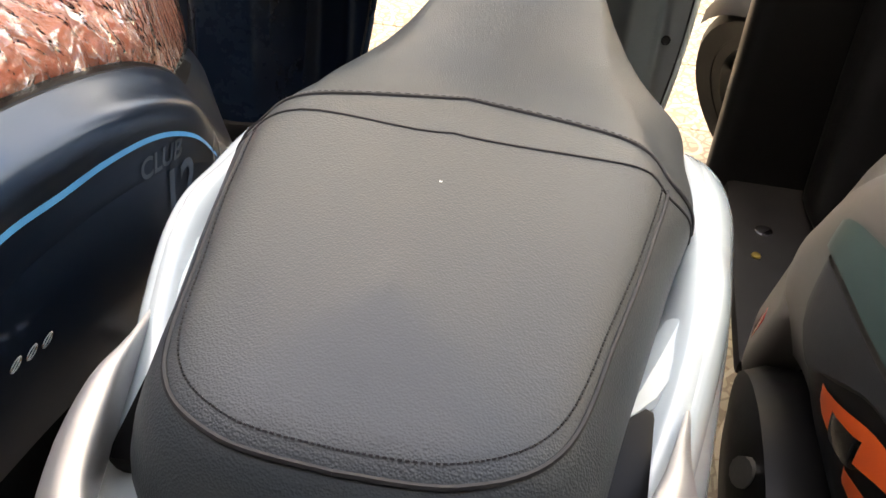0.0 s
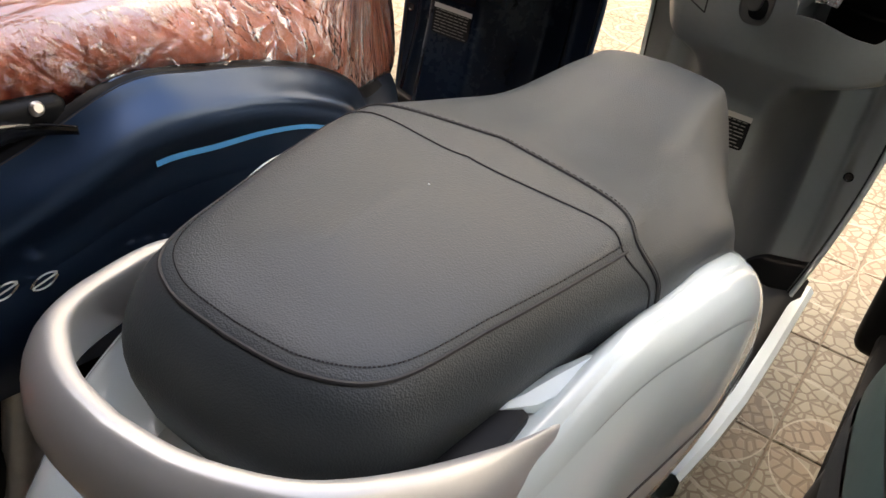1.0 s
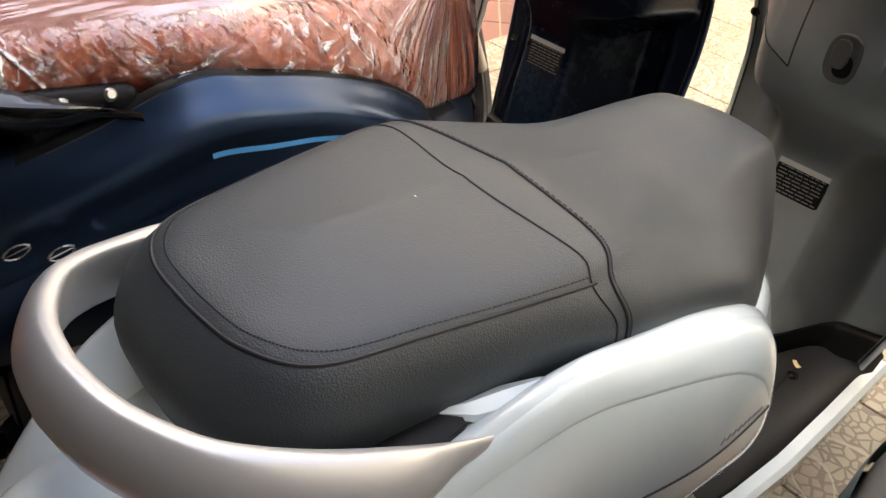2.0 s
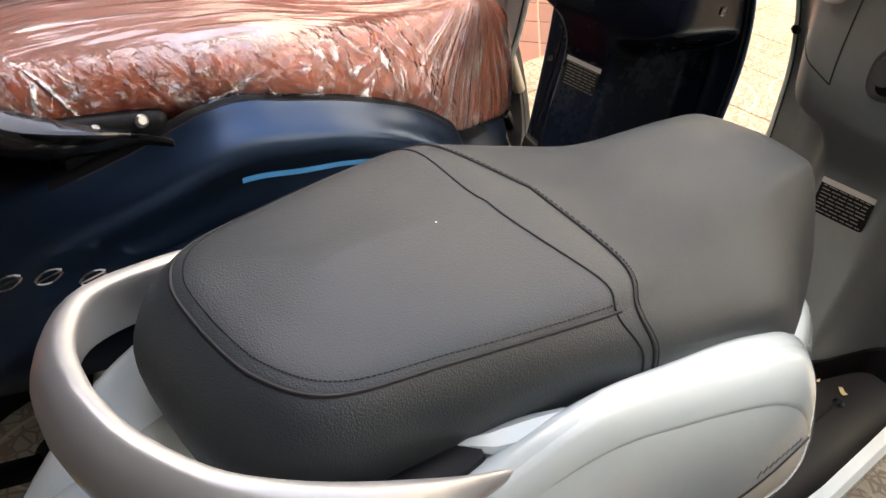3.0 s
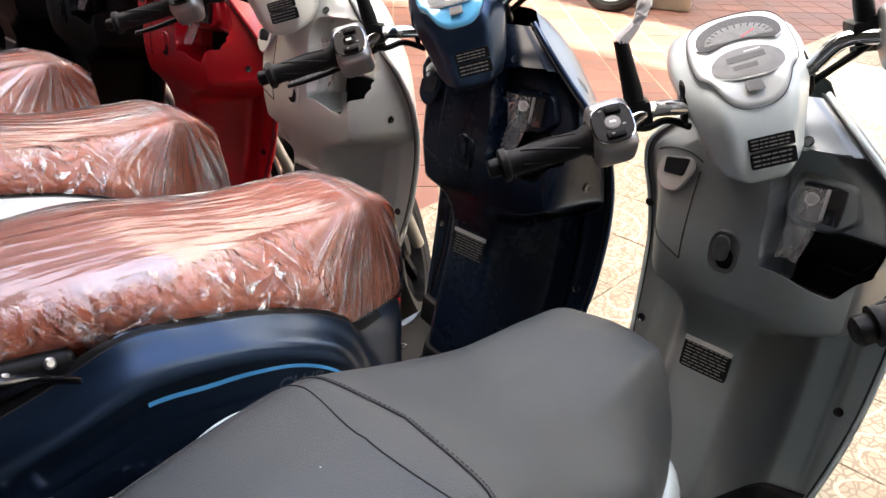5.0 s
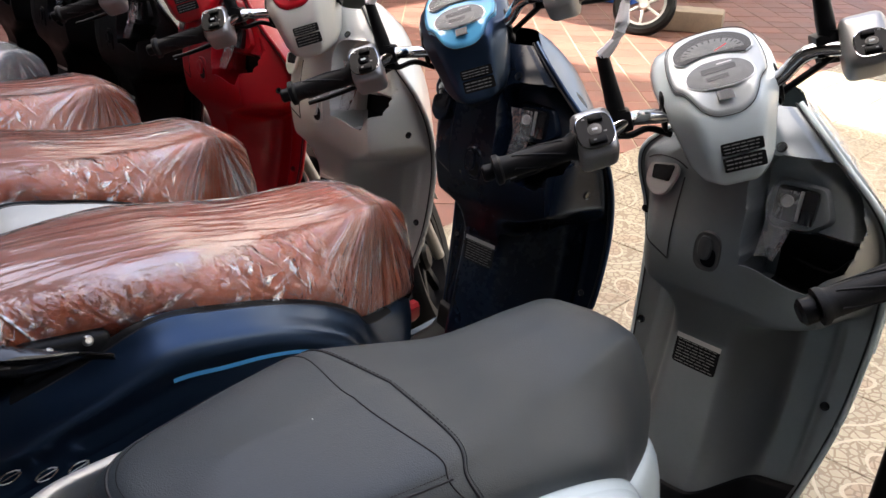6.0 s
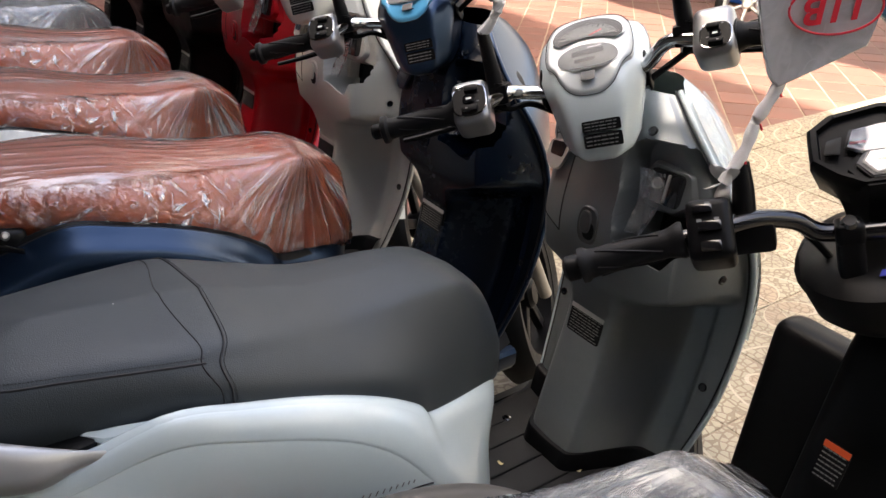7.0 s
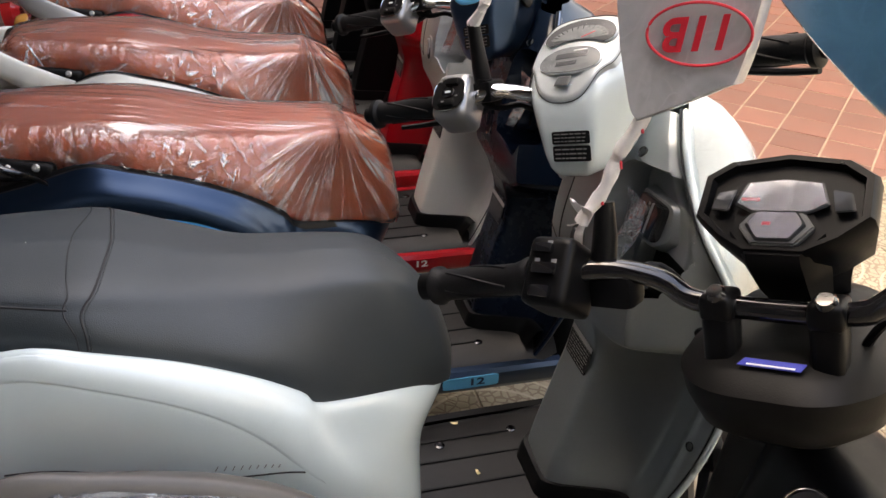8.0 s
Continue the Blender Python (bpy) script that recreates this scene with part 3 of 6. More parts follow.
def grip_and_switch(bar, side, style):
    """Grip, switch box, lever and mirror stem on one side of the bar, in the bar's own axes."""
    def at(x, y, z):
        far = step(0.08, 0.13, x) * (side > 0)
        return STEER @ Vector((side * x + 0.024 * far, y, z + 0.034 * far))
    out = (at(0.308, -0.025, -0.020) - at(0.190, -0.005, -0.018)).normalized()
    turn = out.to_track_quat("Z", "Y").to_matrix().to_4x4()
    a = at(0.190, -0.005, -0.018)
    prof = [(0.0, 0.0), (0.019, 0.0), (0.021, 0.004), (0.019, 0.010), (0.0165, 0.014), (0.016, 0.10), (0.017, 0.108), (0.0215, 0.112), (0.0215, 0.119), (0.017, 0.121)]
    grip = part("grip", turned(prof + [(0.0, 0.121)], 28, Matrix.Translation(a) @ turn), RUBBER, bar, "black ribbed rubber grip")
    for k in range(5):
        pts = []
        for i in range(9):
            ang = k * math.tau / 5 + i * 0.16
            pts.append(Matrix.Translation(a) @ turn @ Vector((0.0163 * math.cos(ang), 0.0163 * math.sin(ang), 0.02 + 0.009 * i)))
        part("grip_rib", tube(pts, 0.0016, 5), RUBBER, grip)
    part("bar_end", turned([(0.0, 0.121), (0.011, 0.121), (0.012, 0.124), (0.012, 0.134), (0.009, 0.137), (0.0, 0.137)], 20, Matrix.Translation(a) @ turn), BLACK, grip)
    sw_m = Matrix.Translation(at(0.166, 0, -0.017)) @ STEER.to_3x3().to_4x4() @ pose(0, 0, 0, -38, 0, side * -8)
    sw = part("switch_box", box(0.056, 0.060, 0.072, 0.016, sw_m, 5), style["switch"], bar, "handlebar switch box with buttons")
    part("collar", turned([(0.0, 0), (0.024, 0), (0.026, 0.004), (0.024, 0.012), (0.0, 0.012)], 24, Matrix.Translation(at(0.190, -0.005, -0.018) - out * 0.008) @ turn), BLACK, sw)
    face = sw_m @ pose(0, -0.0305, 0, 90, 0, 0)
    if side > 0:
        face = face @ pose(0.004, -0.011, 0) @ Matrix.Diagonal((0.80, 0.72, 1, 1))
    part("switch_face", plate(oval(0.0250, 0.0250, 3.0, 32), 0.004, 0.001, face @ pose(0, -0.002, 0)), SWITCH_FACE, sw, "black switch face")
    part("face_edge", tube([face @ Vector((x * 1.02, y * 1.02 - 0.002, 0.0014)) for x, y in oval(0.0250, 0.0250, 3.0, 32) + oval(0.0250, 0.0250, 3.0, 32)[:1]], 0.0009, 5), CHROME, sw, "bright edge round the switch face")
    part("horn_button", plate(oval(0.010, 0.009, 2.4, 20), 0.006, 0.0015, face @ pose(0, -0.001, 0.002)), GLOSS_BLACK, sw)
    part("indicator_switch", box(0.024, 0.010, 0.009, 0.002, face @ pose(0, -0.0175, 0.003)), BLACK, sw)
    part("dip_switch", box(0.020, 0.010, 0.009, 0.002, face @ pose(-0.004 * side, 0.0150, 0.003)), BLACK, sw)
    for u, v in ((0.012, 0.015), (-0.013, -0.006), (0.004, -0.0175)):
        part("button_mark", box(0.004, 0.002, 0.0006, 0, face @ pose(u * side, v, 0.0078 if v != -0.006 else 0.0024)), LABEL_GREY, sw, smooth=False)

    part("button_mark", box(0.008, 0.003, 0.0008, 0, face @ pose(0, -0.001, 0.0055)), PAPER, sw, smooth=False)
    # brake lever ahead of the grip
    lev = [at(0.12, 0.030, -0.022), at(0.16, 0.042, -0.034), at(0.21, 0.042, -0.044), at(0.26, 0.028, -0.048), at(0.295, 0.014, -0.048)]
    part("brake_lever", tube(smooth_path(lev, 16), [0.007 - 0.0002 * i for i in range(17)], 8), style["lever"], bar, "slim brake lever")
    part("lever_perch", box(0.03, 0.04, 0.03, 0.006, Matrix.Translation(at(0.125, 0.02, -0.004)) @ STEER.to_3x3().to_4x4()), BLACK, bar)
    # mirror stem
    base = at(0.128, 0.012, 0.004)
    top = base + Vector((-0.028, -0.012, 0.082))
    stem = part("mirror_stem", tube([base, base.lerp(top, 0.25), base.lerp(top, 0.5), top], [0.012, 0.0125, 0.011, 0.009], 12), BLACK, bar, "black mirror stem boot")
    part("stem_nut", turned([(0.0, 0), (0.012, 0), (0.012, 0.012), (0.0, 0.012)], 6, Matrix.Translation(base)), BLACK, stem)
    return at


def mark_text(parent, m, text, size, mat):
    cu = bpy.data.curves.new("mark", "FONT")
    cu.body, cu.size, cu.extrude, cu.align_x, cu.align_y = text, size, 0.0004, "CENTER", "CENTER"
    cu.offset = 0.0012 * size / 0.05
    tmp = new("mark", cu)
    bpy.context.view_layer.update()
    me = bpy.data.meshes.new_from_object(tmp)
    bpy.data.objects.remove(tmp)
    me.name = "mark"
    me.transform(m)
    me.materials.append(mat)
    ob = new("mark", me)
    ob.parent = parent
    return ob


@functools.lru_cache(maxsize=None)
def body_tree():
    """Places on the shell's side, to lay flat decals on it."""
    ways = [(0.36 + 0.34 * i / 90, 1.0 + 2.2 * k / 60) for i in range(91) for k in range(61)]
    spots = [BODY.at(q, l) + BODY.out(q, l) * (roll_lift(q, l) + 0.0006) for q, l in ways]
    tree = kdtree.KDTree(len(spots))
    for i, p in enumerate(spots):
        tree.insert((0, p.y, p.z), i)
    tree.balance()
    return tree, spots


def lay_on_body(ob):
    tree, spots = body_tree()
    for v in ob.data.vertices:
        near = tree.find_n((0, v.co.y, v.co.z), 4)
        total = sum(1 / (d + 1e-5) for _, _, d in near)
        v.co.x = math.copysign(sum(abs(spots[i].x) / (d + 1e-5) for _, i, d in near) / total + 0.0009, v.co.x)
    return ob


def scooter(name, x0, y0, style):
    """One step-through scooter, built about its own middle line."""
    root = holder(name, pose(x0, y0, 0, 0, 0, style.get("turn", 0)), style["label"], "scooter", "parked scooters in a row")
    paint, inner = style["paint"], style["inner"]
    # body shell
    body = part("body_shell", BODY.mesh(), paint, root, style["paint_label"])
    for side in (1, -1):
        top_edge = ((0.10, 3.10), (0.28, 2.98), (0.36, 2.82), (0.45, 2.62), (0.53, 2.42), (0.61, 2.10), (0.645, 1.90), (0.68, 1.60))
        roll = []
        for i in range(71):
            q = 0.12 + 0.55 * i / 70
            low = 1.70 if style.get("wrap") else curve_of(top_edge, q)
            roll.append([])
            for k in range(21):
                l = low + (3.75 - low) * k / 20
                if style.get("wrap"):
                    lift = roll_lift(q, l) + 0.0006 - 0.0016 * (k == 0)
                else:
                    lift = -0.0012 if k == 0 else 0.0008 * step(0.12, 0.24, q) * step(0.67, 0.62, q) * (0.6 + 2.0 * math.sin(math.pi * k / 20) ** 0.9) * min(1.0, (20.2 - k) / 6) - 0.0006 * (k > 17)
                roll[-1].append(BODY.at(side * q, l) + BODY.out(side * q, l) * lift)
        part("shoulder_roll", skin(roll, False), paint, body, "rounded shoulder of the body panel")
        if style.get("stripe"):
            way = ((0.335, 2.20), (0.40, 2.135), (0.46, 2.165), (0.52, 2.185), (0.57, 2.12), (0.61, 2.00), (0.635, 1.86))
            part("stripe", BODY.strip([(side * q, curve_of(way, q)) for q in [0.335 + 0.30 * i / 40 for i in range(41)]], [0.085] * 41, rise=roll_lift), style["stripe"], body, "curved light blue stripe")
        if style.get("chrome_bars"):
            for k, (ky, kz) in enumerate(((-0.266, 0.667), (-0.231, 0.659), (-0.196, 0.650), (-0.161, 0.639), (-0.126, 0.628), (-0.03, 0.598), (-0.012, 0.592), (0.006, 0.586))):
                big = k < 5
                wide, high = (0.0125, 0.0075) if big else (0.007, 0.004)
                cm = pose(side * (0.170 if ky < -0.19 else 0.180 if ky < -0.1 else 0.189), ky, kz, 14 if big else 30, side * 12, side * -4)
                letter = bmesh.new()
                for lz, bow in ((-1, -0.25), (0, 0.0), (1, 0.25)):
                    tube([cm @ Vector((0.001 * side, wide * t, high * (0.85 * lz * math.sqrt(max(1 - t * t, 0.05)) + bow * (1 - t * t)))) for t in (-1, -0.7, -0.3, 0, 0.3, 0.7, 1)], 0.0014 if big else 0.0009, 5, letter)
                part("chrome_letter", letter, CHROME, body, "chrome letter bar", smooth=False)
            rx = pose(side * 0.196, 0.30, 0.565, 0, side * 100, 0)
            lay_on_body(part("ring_mark", tube([rx @ Vector((0.022 * math.cos(a), 0.011 * math.sin(a), 0)) for a in [math.tau * k / 24 for k in range(25)]], 0.0022, 6), LABEL_GREY, body, "grey ring mark"))
            lay_on_body(mark_text(body, pose(side * 0.2025, 0.215, 0.580, 90, 0, 90 * side) @ pose(0, 0, 0, 4, 0, side * -14), "12", 0.062, NAVY_MARK))
            lay_on_body(mark_text(body, pose(side * 0.2015, 0.195, 0.628, 90, 0, 90 * side) @ pose(0, 0, 0, -6, 0, side * -14), "CLUB", 0.028, NAVY_MARK))
        if style.get("fine_line"):
            low_edge = ((0.10, 1.55), (0.28, 1.48), (0.40, 1.42), (0.50, 1.40), (0.58, 1.60), (0.645, 1.93))
            part("panel_groove", BODY.line([(side * q, curve_of(low_edge, q)) for q in [0.30 + 0.345 * i / 30 for i in range(31)]], 0.0013, 0.0002), STITCH, body, "thin dark panel line")
            for k in range(9):
                q = 0.525 + 0.010 * k
                part("raised_letter", BODY.line([(side * q, curve_of(low_edge, q) + 0.10), (side * (q + 0.004), curve_of(low_edge, q) + 0.17)], 0.0008, 0.0003, 4), LABEL_GREY, body)
            tab = [[Vector((side * (x + dx * w), y, z + dz * h)) for dx, dz in ((-1, -0.4), (-0.8, 0.4), (0, 1), (0.8, 0.5), (1, -0.4), (0, -1))] for x, y, z, w, h in ((0.114, -0.076, 0.748, 0.002, 0.002), (0.117, -0.070, 0.748, 0.006, 0.004), (0.122, -0.058, 0.745, 0.011, 0.007), (0.131, -0.036, 0.746, 0.013, 0.010), (0.142, -0.004, 0.745, 0.010, 0.012))]
            part("seat_tab", skin(tab, True, True), paint, body, "small white hooked tab under the seat")
    if style.get("wrap"):
        for side in (1, -1):
            part("seat_rim", BODY.strip([(side * (0.20 + 0.60 * i / 50), 4.06) for i in range(51)], [0.80] * 51, 0.0012, 4), BLACK, body, "black rim under the seat")
            part("panel_groove", BODY.line([(side * (0.22 + 0.50 * i / 40), 3.62) for i in range(41)], 0.0009, 0.0003), STITCH, body, "thin panel line")
    # seat
    seat_mat = style["seat"]
    seat = part("seat", (WRAP if style.get("wrap") else SEAT).mesh(True), seat_mat, root, style["seat_label"])
    if not style.get("wrap"):
        part("pale_speck", box(0.0015, 0.0009, 0.0004, 0.0001, Matrix.Translation(SEAT.at(0.30, 3.93) + Vector((0, 0, 0.0004)))), PAPER, seat, "tiny pale speck")
        cross = lambda s0, wave: [(s0 + wave(l), l) for l in [4 * i / 24 for i in range(25)]]
        for side in (1, -1):
            part("seam", SEAT.line([(side * (0.0 + 0.40 * i / 40), 2.07) for i in range(41)], 0.0014, 0.0), STITCH, seat, "dark seam")
            part("seam", SEAT.line([(side * (0.409 + 0.013 * step(0.5, 3.2, l)), l) for l in [0.15 + 3.85 * i / 28 for i in range(29)]], 0.0015, 0.0), STITCH, seat, "dark cross seam")
            part("seam", SEAT.line([(side * (0.399 - 0.004 * step(1.0, 2.2, l) - 0.026 * step(2.5 if side > 0 else 3.0, 3.9, l)), l) for l in [0.15 + 3.85 * i / 28 for i in range(29)]], 0.0009, 0.0), STITCH, seat, "thin wavy seam")
            bm = bmesh.new()
            for i in range(90):
                a, b = 0.40 * i / 90, 0.40 * (i + 0.6) / 90
                tube([SEAT.at(side * s, 2.27) + SEAT.out(side * s, 2.27) * 0.0001 for s in (a, b)], 0.0006, 4, bm)
            for i in range(72):
                pair = []
                for l in (0.2 + 3.78 * i / 72, 0.2 + 3.78 * (i + 0.55) / 72):
                    q = side * (0.4130 + 0.013 * step(0.5, 3.2, l))
                    pair.append(SEAT.at(q, l) + SEAT.out(q, l) * 0.0002)
                tube(pair, 0.0006, 4, bm)
            part("stitching", bm, STITCH, seat, "row of dark stitches")["kind"] = "stuff"
    else:
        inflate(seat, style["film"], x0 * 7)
    # grab rail
    rail_keys = [style.get("rail_tip", (0.149, -0.050, 0.742)), (0.142, -0.088, 0.755), (0.137, -0.118, 0.767), (0.123, -0.160, 0.781), (0.105, -0.197, 0.795), (0.083, -0.222, 0.804), (0.042, -0.243, 0.811), (0, -0.249, 0.813)]
    half = [curve_at(rail_keys, i / 24) for i in range(25)]
    path = half + [Vector((-p.x, p.y, p.z)) for p in half[-2::-1]]
    section = ((-0.008, -0.005), (-0.0055, -0.001), (0.001, 0.001), (0.006, -0.001), (0.013, -0.008), (0.019, -0.019), (0.0215, -0.029), (0.019, -0.041), (0.012, -0.049), (0.004, -0.050), (-0.001, -0.040), (-0.006, -0.018))
    if style.get("rail_blade"):
        section = ((-0.010, -0.006), (-0.008, -0.002), (0.000, 0.0), (0.017, -0.001), (0.020, -0.004), (0.019, -0.010), (0.013, -0.026), (0.006, -0.040), (0.000, -0.046), (-0.004, -0.040), (-0.007, -0.026), (-0.009, -0.014))
    else:
        section = [tuple(curve_at([section[(k + n) % 12] for n in (-1, 0, 1, 2)], (1 + f / 3) / 3)) for k in range(12) for f in range(3)]
    rings = []
    for i, p in enumerate(path):
        d = (path[min(i + 1, len(path) - 1)] - path[max(i - 1, 0)]).normalized()
        o = Vector((p.x * 1.0, (p.y + 0.06) * 1.4, 0)).normalized()
        o = (o - d * o.dot(d)).normalized()
        end = min(i, len(path) - 1 - i)
        run = style.get("rail_run", 9.5)
        h, w = 0.20 + 0.20 * (run < 9) + (0.60 + 0.20 * (run > 9)) * step(0, run, end), (0.35 if run < 9 else 0.12) + (0.65 if run < 9 else 0.88) * step(0, run + 1, end)
        rings.append([p + o * (a * w) + Vector((0, 0, b * h)) for a, b in section])
    part("grab_rail", skin(rings, True, True), style["rail"], root, style["rail_label"])
    for side in (1, -1):
        part("rail_bracket", box(0.05, 0.085, 0.022, 0.006, pose(side * 0.105, -0.105, 0.735, 8, side * 8, 0)), BLACK, root, "dark rail bracket")
    if style.get("wrap"):
        for side in (1, -1):
            plate_ = part("rail_plate", box(0.026, 0.105, 0.034, 0.012, pose(side * 0.127, -0.098, 0.752, -6, side * -10, side * -8), 3), BLACK, root, "black rail mounting plate")
            for by in (-0.105, -0.062):
                part("bolt", turned([(0.0, 0.007), (0.004, 0.007), (0.0065, 0.004), (0.0065, -0.002)], 12, pose(side * (0.140 + 0.1 * (by + 0.06)), by - 0.012, 0.760, 0, side * 60, 0)), STEEL, plate_)
    part("tail_cover", skin([[Vector((x * w, -0.17 - 0.16 * t, 0.735 - 0.05 * t - 0.03 * (abs(x) ** 3))) for x in (-1, -0.7, -0.35, 0, 0.35, 0.7, 1)] for t, w in ((0, 0.062), (0.35, 0.066), (0.7, 0.064), (1, 0.055))], False), paint, root)
    tail = part("tail_lamp", turned([(0.0, 0.0), (0.03, 0.0), (0.05, -0.02), (0.052, -0.05), (0.0, -0.05)], 24, pose(0, -0.355, 0.60, -80, 0, 0)), LAMP_RED, root, "red tail lamp")
    for side in (1, -1):
        part("indicator_lens", turned([(0.0, 0.03), (0.018, 0.026), (0.03, 0.012), (0.034, 0.0), (0.0, 0.0)], 20, pose(side * 0.10, -0.335, 0.60, 70, 0, side * 25)), AMBER, tail, "clear indicator lens")
    # floor and sill
    fl = [[Vector((x * w, y, z - 0.03 * max(abs(x) - 0.86, 0) * 7)) for x in (-1, -0.93, -0.8, -0.4, 0, 0.4, 0.8, 0.93, 1)] for y, w, z in ((0.40, 0.165, 0.275), (0.48, 0.180, 0.275), (0.60, 0.188, 0.275), (0.72, 0.190, 0.276), (0.80, 0.19, 0.285), (0.85, 0.19, 0.31))]
    floor_ = part("floorboard", skin(fl, False), FLOOR_BLACK, root, "black ribbed plastic floorboard")
    for k in (-2, -1, 0, 1, 2):
        part("tread_rib", box(0.004, 0.20, 0.003, 0.001, pose(k * 0.05 + 0.012 * (k > 0) - 0.012 * (k < 0), 0.60, 0.2765)), RUBBER, floor_)
    for sx, sy in ((0.115, 0.70), (-0.115, 0.70), (0.10, 0.56), (-0.10, 0.56)):
        part("floor_screw", turned([(0.0, 0.003), (0.004, 0.003), (0.005, 0.001), (0.009, 0.0), (0.009, -0.002)], 14, pose(sx, sy, 0.277)), GLOSS_BLACK, floor_)
    for side in (1, -1):
        sill = [[Vector((side * (w + o), y, z)) for o, z in ((-0.012, 0.266), (0.004, 0.266), (0.011, 0.258), (0.010, 0.228), (-0.004, 0.208), (-0.03, 0.20))] for y, w in ((0.36, 0.165), (0.45, 0.178), (0.55, 0.187), (0.68, 0.190), (0.78, 0.191), (0.86, 0.192))]
        s = part("side_sill", skin(sill, False), BLACK if side < 0 and style.get("fine_line") else style["sill"], root, "black floor edge" if side < 0 and style.get("fine_line") else style["sill_label"])
        if style.get("badge"):
            m = pose(side * 0.2035, 0.66, 0.245, 90, 0, 90 * side)
            bd = part("badge", plate(oval(0.06, 0.014, 8, 16), 0.002, 0, m), style["badge"], s, "side badge", smooth=False)
            mark_text(bd, m @ pose(0.012, 0, 0.0012) @ Matrix.Diagonal((1.5, 1, 1, 1)), "12", 0.024, PAPER if style["badge"] is RED else NAVY)
    # leg shield, inner face
    shield = part("leg_shield", shield_mesh(False), inner, root, style["inner_label"])
    part("pocket_bin", shield_mesh(True), BLACK, shield, "black open pocket, its black also painting the right wall's shade")
    # foot of the shield: black kick panel
    rows = []
    for z, o in ((0.262, 0.012), (0.285, 0.011), (0.300, 0.010), (0.305, 0.007), (0.306, -0.002)):
        rows.append([Vector((x, shield_y(x, z) - o, z + 0.030 * u ** 1.6)) for u, x in [(abs(i / 30 - 1), shield_x(1.01 * (i / 30 - 1), z)) for i in range(61)]])
    part("kick_panel", skin(rows, False), BLACK, shield, "black lower trim")
    for sx, sz in ((0.178, 0.47), (-0.174, 0.48), (0.196, 0.70), (-0.196, 0.70), (0.06, 0.905)):
        m = on_shield(sx, sz, 0.001)
        # raised black disc paints the shade of a sunk screw
        s = part("screw_recess", turned([(0.0, 0.0004), (0.005, 0.0004), (0.006, 0.0014), (0.0075, 0.0010), (0.008, -0.002)], 18, m), GLOSS_BLACK, shield, "black disc painting a shaded screw recess")
    hm = on_shield(0.0, 0.735, 0.0008)
    hexa = oval(0.021, 0.030, 2.6, 36)
    # on the white scooter darker grey paints the recess's shade
    hook = part("hook_recess", skin([[hm @ Vector((x * f, y * f, z)) for x, y in hexa] for f, z in ((1.10, -0.003), (1.03, 0.0006), (0.97, 0.0008), (0.90, -0.0002), (0.80, 0.0002), (0.0, 0.0003))], True), HOOK_GREY if style.get("fine_line") else inner, shield, "oval bag hook recess")
    tongue = part("hook_tongue", skin([[hm @ Vector((-0.003 + x * 0.52 * f, 0.006 + y * 0.62 * f, z)) for x, y in hexa] for f, z in ((1.05, 0.0), (1.0, 0.0045), (0.86, 0.0056), (0.60, 0.0050), (0.0, 0.0046))], True), HOOK_GREY if style.get("fine_line") else inner, hook, "bag hook lip")
    # flat black plate paints the shade of the hole
    part("hook_hole", plate([(0.004 + x * 0.58, -0.008 + y * 0.50) for x, y in hexa], 0.0008, 0, hm @ pose(0, 0, 0.0010)), BLACK, hook, "black plate painting the shaded hole behind the hook")
    lm = on_shield(-0.002, 0.535, 0.002)
    lab = printed_label(shield, lm, 0.078, 0.052, 9, head=False)
    part("heading_bar", box(0.078, 0.008, 0.0006, 0, lm @ pose(0, 0.0225, 0.0009)), LABEL_SILVER, lab, smooth=False)
    # side lid with latch
    for sx in (-0.064, ):
        part("lid_gap", tube([on_shield(sx, 0.70 + 0.011 * k, 0.0003).translation for k in range(13)], 0.0011, 6), STITCH, shield, "thin lid gap")
    part("lid_gap", tube([on_shield(-0.064 - 0.0075 * k, 0.70 + 0.004 * k, 0.0003).translation for k in range(11)], 0.0011, 6), STITCH, shield, "thin lid gap")
    part("lid_gap", tube([on_shield(-0.150 + 0.0086 * k, 0.820 + 0.034 * math.sin(math.pi * (0.12 + 0.062 * k)), 0.0003).translation for k in range(11)], 0.0011, 6), STITCH, shield, "thin lid gap")
    latch = part("lid_latch", plate(rounded([(-0.030, 0.014), (0.022, 0.024), (0.031, 0.010), (0.016, -0.028), (-0.010, -0.034), (-0.030, -0.018)], 0.010), 0.006, 0.002, on_shield(-0.098, 0.826, 0.003)), SILVER if style.get("bright_latch") else inner, shield, "pale lid latch")
    part("latch_hole", plate(rounded([(-0.020, 0.010), (0.020, 0.017), (0.016, -0.010), (-0.018, -0.012)], 0.004), 0.004, 0.001, on_shield(-0.098, 0.829, 0.0055)), GLOSS_BLACK, latch)
    # key switch in the pocket
    km = Matrix.Translation((0.094, 0.790, 0.824)) @ pose(0, 0, 0, 78, 0, 6)
    block = [(-0.044, -0.012), (-0.034, 0.031), (0.036, 0.031), (0.052, -0.012), (0.024, -0.036), (-0.030, -0.038)]
    part("key_block", skin([[km @ Vector((x * f, y * f, z)) for x, y in rounded(block, 0.010)] for f, z in ((1.20, -0.040), (1.12, -0.016), (1.0, -0.004), (0.95, -0.002), (0.0, -0.002))]), inner, shield, "raised key block")
    key = part("key_switch", plate(oval(0.030, 0.026, 7, 24), 0.012, 0.002, km), GLOSS_BLACK, shield, "black key switch plate")
    part("key_slide", box(0.005, 0.044, 0.004, 0.001, km @ pose(0.006, 0, 0.007)), SILVER, key)
